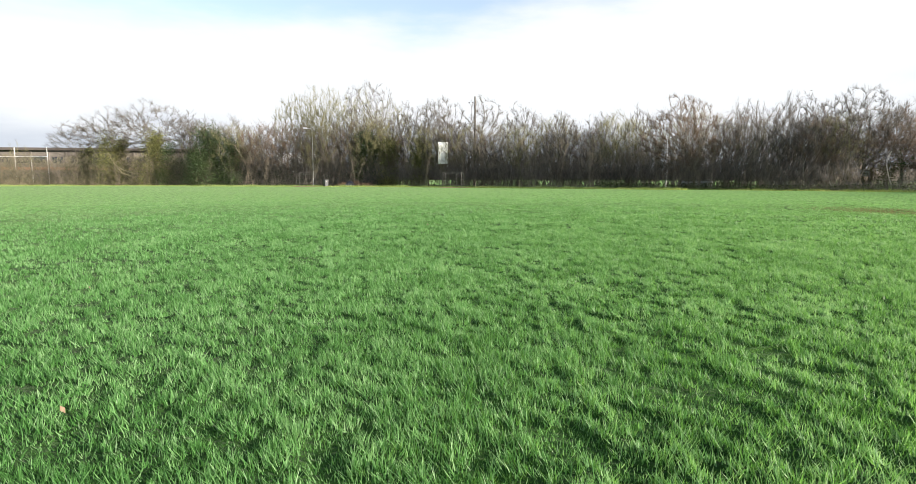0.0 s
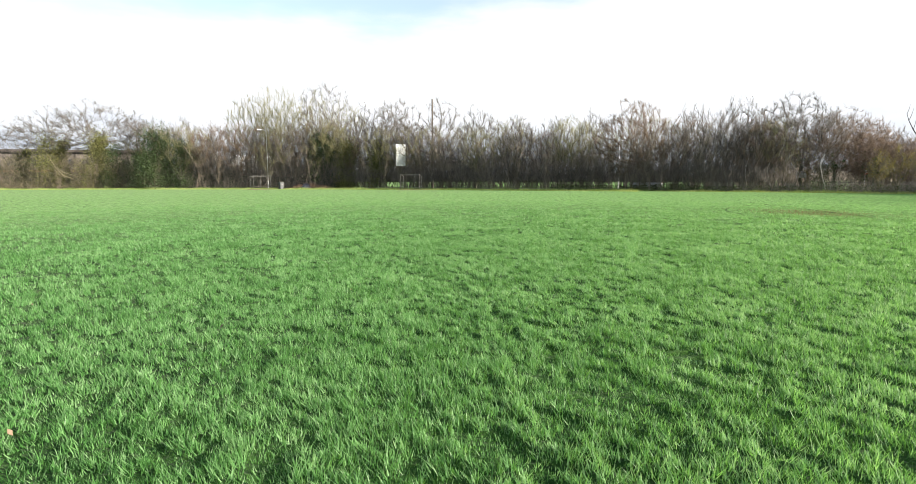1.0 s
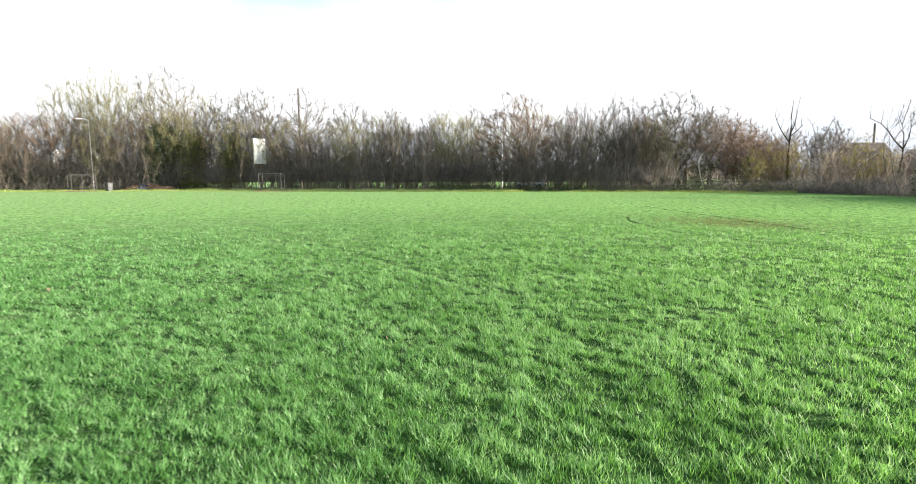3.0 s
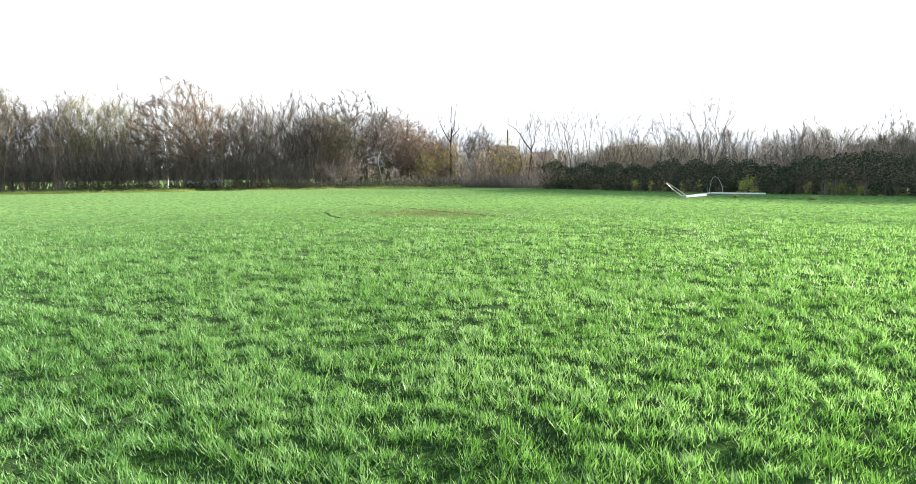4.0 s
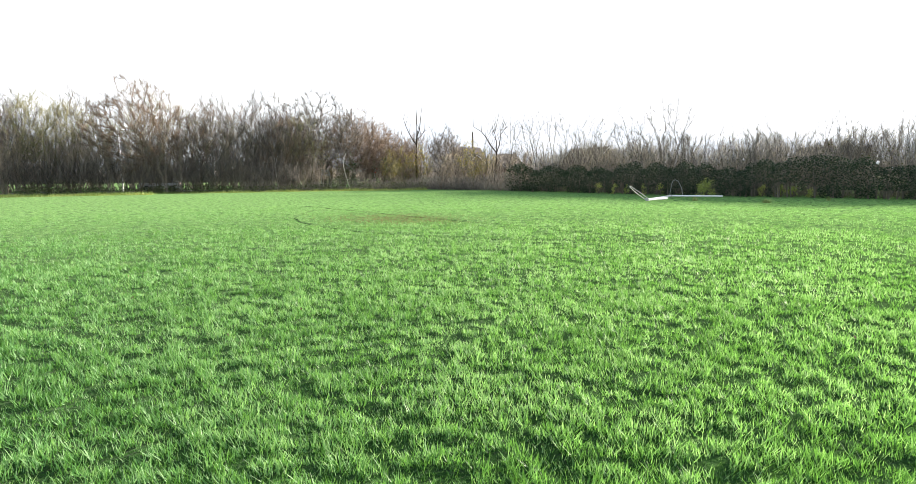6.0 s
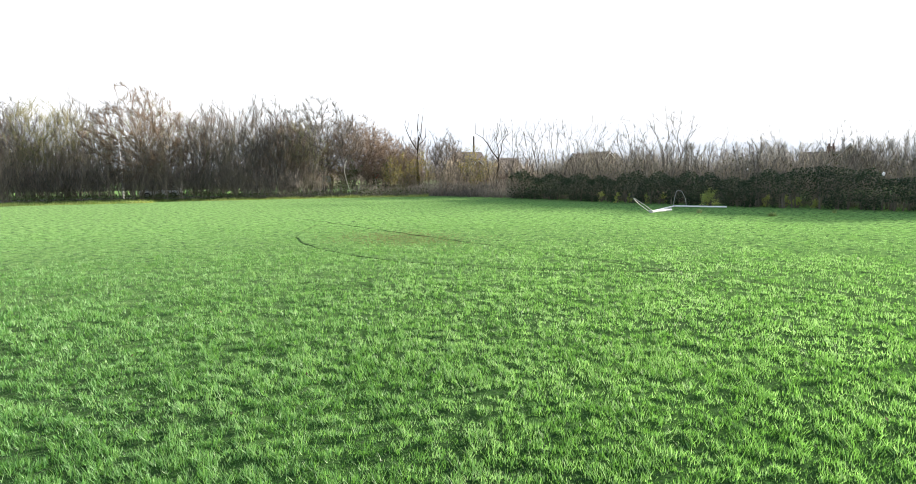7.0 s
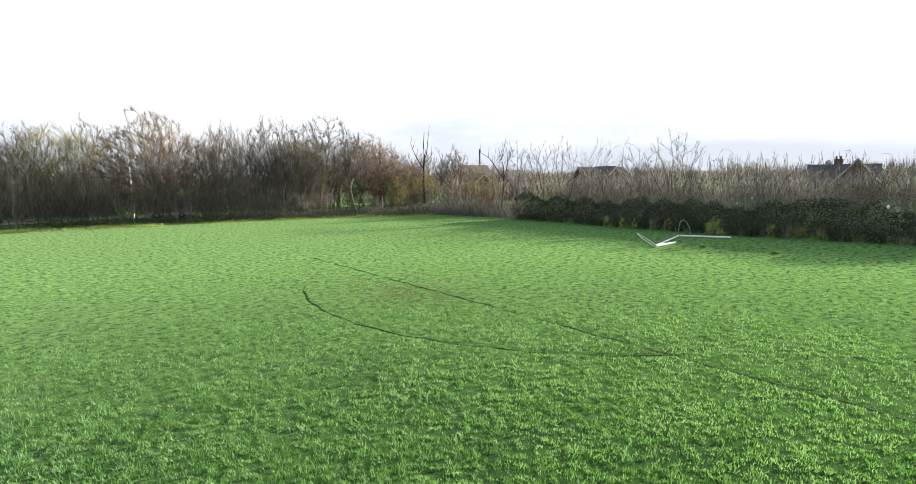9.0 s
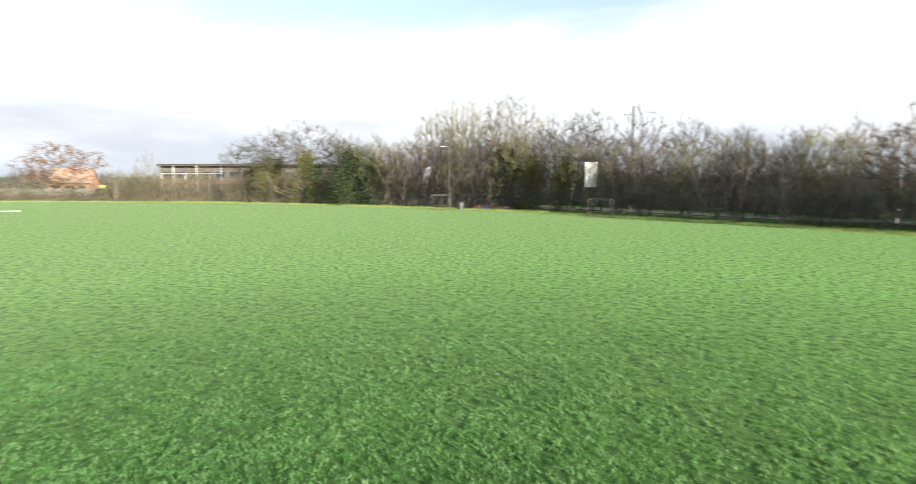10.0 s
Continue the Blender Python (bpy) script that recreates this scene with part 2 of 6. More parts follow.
M_RENDER = material("pale_cladding", (0.52, 0.54, 0.56), (0.68, 0.69, 0.70), 0.7, 0.7, 9.0, 0.2)
M_DUGOUT = material("worn_grey_tube", (0.06, 0.058, 0.055), (0.12, 0.118, 0.115), 0.6, 2.0, 20.0, 0.1, metal=0.2)
M_HALL = material("hall_wall", (0.10, 0.088, 0.082), (0.17, 0.15, 0.14), 0.8, 0.7, 9.0, 0.2)
M_CONCRETE = material("weathered_board", (0.16, 0.15, 0.13), (0.27, 0.255, 0.225), 0.9, 1.2, 12.0, 0.4)
M_CARPAINT = material("white_car_paint", (0.75, 0.76, 0.78), (0.82, 0.83, 0.84), 0.25, 1.0, 8.0, 0.0, spec=0.6)
M_TYRE = material("tyre", (0.02, 0.02, 0.02), (0.035, 0.035, 0.035), 0.8, 3.0, 20.0, 0.2)
M_GLASS = material("dark_glass", (0.02, 0.025, 0.03), (0.04, 0.045, 0.05), 0.08, 1.0, 4.0, 0.0, spec=0.8)
M_RED = material("red_enamel", (0.5, 0.03, 0.03), (0.6, 0.05, 0.04), 0.4, 2.0, 9.0, 0.0)
M_YELSIGN = material("yellow_enamel", (0.65, 0.62, 0.08), (0.75, 0.72, 0.12), 0.4, 2.0, 9.0, 0.0)
M_LITTER = material("white_plastic_bag", (0.72, 0.73, 0.75), (0.86, 0.86, 0.87), 0.4, 4.0, 20.0, 0.3, translucent=0.3)
M_LINE = material("faded_line_paint", (0.06, 0.13, 0.04), (0.11, 0.19, 0.07), 0.9, 0.9, 6.0, 0.2)
# worn pitch lines, the shade in the furrow painted as dark green
M_FURROW = material("shaded_furrow", (0.026, 0.056, 0.015), (0.058, 0.105, 0.032), 0.95, 1.5, 18.0, 0.6, spec=0.1)
M_ROUGH = material("rough_grass_blade", (0.13, 0.23, 0.05), (0.25, 0.33, 0.105), 0.6, 0.3, 2.0, 0.0, spec=0.3, island=0.35, translucent=0.35, c3=(0.32, 0.38, 0.15))
M_CHIP = material("brush_pile", (0.13, 0.085, 0.06), (0.24, 0.16, 0.115), 0.9, 2.0, 9.0, 0.3)


# ---------------------------------------------------------------- mesh helpers
def mesh_np(name, verts, faces):
    """A mesh from an (n, 3) array and an (m, k) array of corner numbers."""
    me = bpy.data.meshes.new(name)
    verts, faces = np.asarray(verts, dtype=np.float32), np.asarray(faces, dtype=np.int32)
    k = faces.shape[1]
    me.vertices.add(len(verts))
    me.vertices.foreach_set("co", verts.ravel())
    me.loops.add(faces.size)
    me.loops.foreach_set("vertex_index", faces.ravel())
    me.polygons.add(len(faces))
    me.polygons.foreach_set("loop_start", np.arange(0, faces.size, k, dtype=np.int32))
    me.update(calc_edges=True)
    return me


def holder(name, m=None):
    ob = new(name)
    if m is not None:
        ob.matrix_basis = m
    return ob


def part(name, data, mat, parent=None, label="", smooth=False):
    """Links a mesh, or a bmesh, as one object under its parent."""
    if isinstance(data, bmesh.types.BMesh):
        me = bpy.data.meshes.new(name)
        data.to_mesh(me)
        data.free()
    else:
        me = data
    me.materials.append(mat)
    if smooth:
        me.polygons.foreach_set("use_smooth", [True] * len(me.polygons))
    ob = new(name, me)
    ob.parent = parent
    return tagged(ob, label)


def add_box(bm, c, s, bevel=0.0, rz=0.0):
    r = bmesh.ops.create_cube(bm, size=1.0)
    vs = r["verts"]
    bmesh.ops.transform(bm, matrix=Matrix.Translation(c) @ Matrix.Rotation(rz, 4, "Z") @ Matrix.Diagonal((*s, 1)), verts=vs)
    if bevel:
        es = list({e for v in vs for e in v.link_edges})
        bmesh.ops.bevel(bm, geom=es, offset=bevel, segments=1, affect="EDGES")


def box(c, s, bevel=0.0, rz=0.0):
    bm = bmesh.new()
    add_box(bm, c, s, bevel, rz)
    return bm


def tube_mesh(p0, p1, r0, r1, sides):
    """Tapered tubes along many segments, as arrays of verts and quads."""
    p0, p1 = np.asarray(p0, float), np.asarray(p1, float)
    n = len(p0)
    d = p1 - p0
    d /= np.linalg.norm(d, axis=1, keepdims=True) + 1e-9
    ref = np.where(np.abs(d[:, 2:3]) > 0.9, np.array([[1.0, 0, 0]]), np.array([[0, 0, 1.0]]))
    u = np.cross(d, ref)
    u /= np.linalg.norm(u, axis=1, keepdims=True) + 1e-9
    v = np.cross(d, u)
    a = np.arange(sides) * 2 * np.pi / sides
    ring = u[:, None, :] * np.cos(a)[None, :, None] + v[:, None, :] * np.sin(a)[None, :, None]
    vv = np.concatenate([p0[:, None, :] + ring * np.asarray(r0)[:, None, None], p1[:, None, :] + ring * np.asarray(r1)[:, None, None]], axis=1)
    i = np.arange(sides)
    j = (i + 1) % sides
    f = np.stack([i, j, j + sides, i + sides], axis=1)
    ff = f[None] + (np.arange(n) * 2 * sides)[:, None, None]
    return vv.reshape(-1, 3), ff.reshape(-1, 4)


def tubes(points, r, sides=8, closed_ends=True):
    """One bent tube through a list of points, as a bmesh."""
    bm = bmesh.new()
    pts = [Vector(p) for p in points]
    rings = []
    for i, p in enumerate(pts):
        d = (pts[min(i + 1, len(pts) - 1)] - pts[max(i - 1, 0)]).normalized()
        q = d.to_track_quat("Z", "Y")
        rr = r[i] if isinstance(r, (list, tuple)) else r
        rings.append([bm.verts.new(p + q @ Vector((rr * math.cos(k * 2 * math.pi / sides), rr * math.sin(k * 2 * math.pi / sides), 0))) for k in range(sides)])
    for a, b in zip(rings, rings[1:]):
        for k in range(sides):
            bm.faces.new((a[k], a[(k + 1) % sides], b[(k + 1) % sides], b[k]))
    if closed_ends:
        bm.faces.new(rings[0][::-1])
        bm.faces.new(rings[-1])
    return bm


def spikes(p0, p1, r):
    """Three-sided twigs that end in a point: verts and triangles."""
    v, _ = tube_mesh(p0, p1, r, r, 3)
    n = len(p0)
    v = v.reshape(n, 6, 3)
    v = np.concatenate([v[:, :3], np.asarray(p1)[:, None, :]], axis=1).reshape(-1, 3)
    f = np.array([[0, 1, 3], [1, 2, 3], [2, 0, 3]])
    return v, (f[None] + (np.arange(n) * 4)[:, None, None]).reshape(-1, 3)


def leaf_cards(centres, size, rs, flat=0.5):
    """Small folded leaves (two triangles with a crease) turned every way."""
    n = len(centres)
    a = rs.normal(size=(n, 3))
    a[:, 2] *= flat
    a /= np.linalg.norm(a, axis=1, keepdims=True)
    b = rs.normal(size=(n, 3))
    b -= a * np.sum(a * b, axis=1, keepdims=True)
    b /= np.linalg.norm(b, axis=1, keepdims=True)
    c = np.cross(a, b)
    s = (size * rs.uniform(0.6, 1.3, n))[:, None]
    o = np.asarray(centres)
    v = np.stack([o - a * s, o + b * s * 0.5 + c * s * 0.18, o + a * s, o - b * s * 0.5 + c * s * 0.18], axis=1).reshape(-1, 3)
    f = np.array([[0, 1, 2], [0, 2, 3]])
    return v, (f[None] + (np.arange(n) * 4)[:, None, None]).reshape(-1, 3)


def lattice_noise(x, y, cell, seed):
    """Smooth value noise from 0 to 1 on the plan."""
    rs = np.random.RandomState(seed)
    tab = rs.rand(256, 256)
    gx, gy = np.asarray(x) / cell + 1000, np.asarray(y) / cell + 1000
    ix, iy = np.floor(gx).astype(int), np.floor(gy).astype(int)
    fx, fy = gx - ix, gy - iy
    fx, fy = fx * fx * (3 - 2 * fx), fy * fy * (3 - 2 * fy)
    t = lambda i, j: tab[i % 256, j % 256]
    return (t(ix, iy) * (1 - fx) + t(ix + 1, iy) * fx) * (1 - fy) + (t(ix, iy + 1) * (1 - fx) + t(ix + 1, iy + 1) * fx) * fy


# ---------------------------------------------------------------- plan
FAR_EDGE = [(-130, 60), (-100, 73), (-75, 80), (-55, 80.5), (-35, 78.5), (-17, 75), (0, 67.5), (15, 60.5), (25, 55), (36, 48.5), (42, 43)]
# the low wood behind the houses
BACK_LINE = [(40, 88), (52, 84), (65, 77), (77, 65), (86, 51), (93, 36), (97, 20), (100, 2)]
RIGHT_EDGE = [(42, 43), (42, 34), (41, 27), (39.7, 20), (39, 12), (39.3, 5), (40, -10), (42, -40)]
# the penalty area's line and arc, worn into the turf
ARC_C, ARC_R, ARC_N = Vector((21.8, 15.0)), 11.2, radians(-100.0)
U = Vector((math.cos(ARC_N), math.sin(ARC_N)))
N = Vector((-U.y, U.x))


def along(line, s):
    """The point and outward normal at the fraction s of a polyline."""
    pts = [Vector(p) for p in line]
    ls = [(b - a).length for a, b in zip(pts, pts[1:])]
    d = s * sum(ls)
    for a, b, l in zip(pts, pts[1:], ls):
        if d <= l or b is pts[-1]:
            u = (b - a) / l
            return a + u * d, Vector((-u.y, u.x))
        d -= l


def off_edge(line, s, off):
    p, n = along(line, s)
    return p + n * off


def line_wear(x, y):
    """How far (0 to 1) the turf is worn along the pitch lines."""
    px, py = x - ARC_C.x, y - ARC_C.y
    across = px * N.x + py * N.y + 0.6 * ARC_R
    run = px * U.x + py * U.y
    w = np.exp(-(across / 0.10) ** 2) * (np.abs(run) < 19)
    rad = np.hypot(px, py) - ARC_R
    w = np.maximum(w, np.exp(-(rad / 0.10) ** 2) * (across < 0.1))
    patch = np.exp(-(((across + 1.2) / 1.6) ** 2 + ((run + 1.5) / 3.0) ** 2))
    old = np.exp(-(((x - 0.3) * 0.93 + (y - 14) * 0.37) / 0.12) ** 2) * (y > 8) * (y < 24) * 0.55
    return np.clip(np.maximum(np.maximum(w, old), 0.55 * patch), 0, 1)


# ---------------------------------------------------------------- ground
def tufts(x, y):
    """Where the grass grows in tufts (1) and where it gapes (0)."""
    c = 0.55 * lattice_noise(x, y, 0.07, 1) + 0.45 * lattice_noise(x + 0.3 * y, y, 0.13, 2) + 0.14 * (lattice_noise(x, y, 1.1, 7) - 0.5)
    c = np.clip((c - 0.20) / 0.42, 0, 1)
    gap = np.clip((lattice_noise(x + 0.2 * y, y, 0.15, 12) + 0.4 * lattice_noise(x, y, 0.6, 13) - 0.86) / 0.2, 0, 1)
    return c * c * (3 - 2 * c) * (1 - 0.9 * gap)


def turf_z(x, y):
    """Height of the tufted turf: hummocks of a hand's width, flat along worn lines and beyond the field."""
    c = tufts(x, y)
    r = np.hypot(np.asarray(x) + 0.5, np.asarray(y) + 2.0)
    big = np.clip(lattice_noise(x, y, 1.3, 8) - 0.35, 0, 1)
    amp = np.clip((95 - r) / 60, 0, 1)
    return (0.030 * c * (1 + 0.6 * big) + 0.010 * lattice_noise(x, y, 0.1, 9)) * (1 - 0.9 * np.clip(line_wear(x, y), 0, 1)) * amp


def build_ground():
    """One sheet: finely tufted where the camera looks, coarser outwards, flat to the horizon."""
    az = np.radians(np.concatenate([np.arange(-66, 97, 0.8), np.arange(97, 294, 2.5)]))
    rr = np.concatenate([[0.0, 0.5], 1.0 * 1.019 ** np.arange(0, 240), 92 * 1.18 ** np.arange(0, 21)])
    a, r = np.meshgrid(az, rr)
    x, y = -0.5 + r * np.sin(a), -2.0 + r * np.cos(a)
    z = turf_z(x, y) - 0.02
    m, n = len(rr), len(az)
    i, j = np.meshgrid(np.arange(m - 1), np.arange(n), indexing="ij")
    k = (j + 1) % n
    f = np.stack([i * n + j, (i + 1) * n + j, (i + 1) * n + k, i * n + k], -1).reshape(-1, 4)[:, ::-1]
    v = np.stack([x, y, z], -1).reshape(-1, 3)
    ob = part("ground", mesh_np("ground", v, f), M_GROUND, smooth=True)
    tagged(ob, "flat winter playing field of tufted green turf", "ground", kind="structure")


def blades(x, y, h, w, lean, turn, two):
    """Blades of grass: each a bent strip of two triangles, or one."""
    n = len(x)
    o = np.stack([x, y, turf_z(x, y) - 0.024], 1)
    side = np.stack([np.cos(turn), np.sin(turn), np.zeros(n)], 1) * (w / 2)[:, None]
    tip = o + np.stack([lean[:, 0] * h, lean[:, 1] * h, h], 1)
    if not two:
        v = np.stack([o - side, o + side, tip], 1).reshape(-1, 3)
        return v, np.arange(3 * n).reshape(-1, 3)
    mid = o + np.stack([lean[:, 0] * h * 0.3, lean[:, 1] * h * 0.3, h * 0.6], 1)
    v = np.stack([o - side, o + side, mid + side * 0.8, tip], 1).reshape(-1, 3)
    f = np.array([[0, 1, 2], [0, 2, 3]])
    return v, (f[None] + (np.arange(n) * 4)[:, None, None]).reshape(-1, 3)


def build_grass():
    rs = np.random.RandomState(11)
    # camera positions and view bearings: blades are laid thick only where it looks
    camera_spots = ((-2.0, -6.4, -50, 51), (-0.8, -4.0, -48, 50), (0.2, -0.8, -37, 52), (0.9, 2.0, -4, 93), (0.6, 2.9, -64, 93))
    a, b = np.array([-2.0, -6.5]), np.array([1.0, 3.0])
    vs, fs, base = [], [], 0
    # rings round the camera's path: inner, outer radius, blades per square metre, width
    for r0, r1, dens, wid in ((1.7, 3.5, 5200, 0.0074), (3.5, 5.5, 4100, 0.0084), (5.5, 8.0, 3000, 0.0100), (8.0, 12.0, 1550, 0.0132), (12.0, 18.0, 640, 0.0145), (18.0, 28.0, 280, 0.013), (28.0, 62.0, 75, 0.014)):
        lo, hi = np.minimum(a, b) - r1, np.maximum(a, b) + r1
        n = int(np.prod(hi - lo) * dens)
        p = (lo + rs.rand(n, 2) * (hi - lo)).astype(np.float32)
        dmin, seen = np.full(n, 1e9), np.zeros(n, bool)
        for ex, ey, z0, z1 in camera_spots:
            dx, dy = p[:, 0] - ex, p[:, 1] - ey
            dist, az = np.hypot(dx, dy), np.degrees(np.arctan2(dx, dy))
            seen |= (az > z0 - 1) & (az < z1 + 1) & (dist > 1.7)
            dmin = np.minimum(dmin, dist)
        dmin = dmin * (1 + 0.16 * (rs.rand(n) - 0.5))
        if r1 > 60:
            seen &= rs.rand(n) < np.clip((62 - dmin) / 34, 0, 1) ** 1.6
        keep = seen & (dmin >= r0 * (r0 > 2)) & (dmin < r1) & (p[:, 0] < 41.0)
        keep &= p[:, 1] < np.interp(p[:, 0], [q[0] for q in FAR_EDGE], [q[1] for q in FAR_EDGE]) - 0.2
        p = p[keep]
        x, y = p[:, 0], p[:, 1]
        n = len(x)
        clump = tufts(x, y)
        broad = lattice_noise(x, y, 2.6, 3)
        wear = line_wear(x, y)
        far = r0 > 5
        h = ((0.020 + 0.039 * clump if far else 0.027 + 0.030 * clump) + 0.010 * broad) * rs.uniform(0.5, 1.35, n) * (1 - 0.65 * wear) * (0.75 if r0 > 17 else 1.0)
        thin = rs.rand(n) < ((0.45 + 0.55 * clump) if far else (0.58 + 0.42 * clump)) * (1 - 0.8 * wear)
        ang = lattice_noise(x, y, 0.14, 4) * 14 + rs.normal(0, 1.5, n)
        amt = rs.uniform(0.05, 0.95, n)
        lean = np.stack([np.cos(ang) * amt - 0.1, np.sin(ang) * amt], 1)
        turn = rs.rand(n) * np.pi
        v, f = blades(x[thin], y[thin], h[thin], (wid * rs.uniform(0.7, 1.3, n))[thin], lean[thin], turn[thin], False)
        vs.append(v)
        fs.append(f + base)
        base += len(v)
    # thinner grass outside the camera's views
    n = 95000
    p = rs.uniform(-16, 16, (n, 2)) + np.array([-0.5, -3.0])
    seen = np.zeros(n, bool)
    for ex, ey, z0, z1 in camera_spots:
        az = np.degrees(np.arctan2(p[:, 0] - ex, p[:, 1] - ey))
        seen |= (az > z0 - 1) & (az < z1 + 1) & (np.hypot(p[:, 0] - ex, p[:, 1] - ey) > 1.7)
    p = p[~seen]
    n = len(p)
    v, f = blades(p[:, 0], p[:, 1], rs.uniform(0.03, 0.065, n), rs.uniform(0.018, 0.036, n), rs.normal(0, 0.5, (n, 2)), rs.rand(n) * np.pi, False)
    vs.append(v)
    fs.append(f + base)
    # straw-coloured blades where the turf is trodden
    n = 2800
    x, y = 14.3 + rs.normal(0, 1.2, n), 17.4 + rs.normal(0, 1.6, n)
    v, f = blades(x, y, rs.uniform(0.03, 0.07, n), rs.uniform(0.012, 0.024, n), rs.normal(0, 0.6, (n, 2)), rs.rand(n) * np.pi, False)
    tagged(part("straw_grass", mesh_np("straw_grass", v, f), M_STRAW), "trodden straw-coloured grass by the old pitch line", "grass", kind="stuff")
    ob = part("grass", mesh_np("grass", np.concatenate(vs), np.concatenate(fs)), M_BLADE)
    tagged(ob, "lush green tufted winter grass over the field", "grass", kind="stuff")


# ---------------------------------------------------------------- trees
def crown_points(rs, h, shape):
    """Points that fill a crown, thicker towards its uneven outline."""
    r, base, n, high = shape["r"] * h, shape["base"], shape["n"], shape["high"]
    tab = rs.uniform(0.78, 1.12, (9, 7))
    pts = []
    while len(pts) < n:
        z, a, k = rs.rand(), rs.rand() * 6.2832, rs.rand() ** 0.42
        wide = math.sin(math.pi * min(max(z, 0.001), 0.999) ** high) ** 0.62
        if rs.rand() > wide ** 1.6:
            continue
        lump = tab[int(a / 6.2832 * 9) % 9, int(z * 6.99)]
        top = base + (1 - base) * z * (1 - 0.16 * (1 - lump) / 0.2 * (z > 0.6))
        pts.append((math.cos(a) * r * wide * k * lump, math.sin(a) * r * wide * k * lump, top * h))
    return np.array(pts)


def colonise(rs, pts, pos, par, step, kill, lift, wander=0.04):
    """Branches that grow towards the points until each is reached: nodes and the node each springs from."""
    pos, par = np.array(pos), list(par)
    d = np.linalg.norm(pts[:, None] - pos[None], axis=2)
    near, dist = d.argmin(1), d.min(1)
    kids = np.zeros(len(pos), int)
    head = pos - pos[np.maximum(par, 0)]
    head /= np.linalg.norm(head, axis=1, keepdims=True) + 1e-9
    alive = np.ones(len(pts), bool)
    for _ in range(140):
        alive &= dist > kill
        if len(kids) < len(pos):
            kids = np.concatenate([kids, np.zeros(len(pos) - len(kids), int)])
        alive &= kids[near] < 4
        if not alive.any():
            break
        at = near[alive]
        v = pts[alive] - pos[at]
        v /= np.linalg.norm(v, axis=1, keepdims=True) + 1e-9
        ahead = np.einsum("ij,ij->i", v, head[at]) > 0.1
        if not ahead.any():
            break
        at, v = at[ahead], v[ahead]
        who, back = np.unique(at, return_inverse=True)
        way = np.zeros((len(who), 3))
        np.add.at(way, back.ravel(), v)
        way /= np.linalg.norm(way, axis=1, keepdims=True) + 1e-9
        way = 0.58 * way + 0.72 * head[who]
        way[:, 2] += lift
        way += rs.normal(0, wander, way.shape)
        way /= np.linalg.norm(way, axis=1, keepdims=True) + 1e-9
        q = pos[who] + way * step
        kids[who] += 1
        d = np.linalg.norm(pts[:, None] - q[None], axis=2)
        j, m = d.argmin(1), d.min(1)
        closer = m < dist
        near = np.where(closer, len(pos) + j, near)
        dist = np.minimum(m, dist)
        pos, head = np.concatenate([pos, q]), np.concatenate([head, way])
        par += who.tolist()
    return pos, np.array(par)


def shape(r, base, n, limbs=5, tilt=(35, 70), high=1.0, lift=0.12, run=0.3, lean=0.0):
    """A kind of crown: its radius and foot as shares of the height, how many boughs and how steep."""
    return dict(r=r, base=base, n=n, limbs=limbs, tilt=tilt, high=high, lift=lift, run=run, lean=lean)


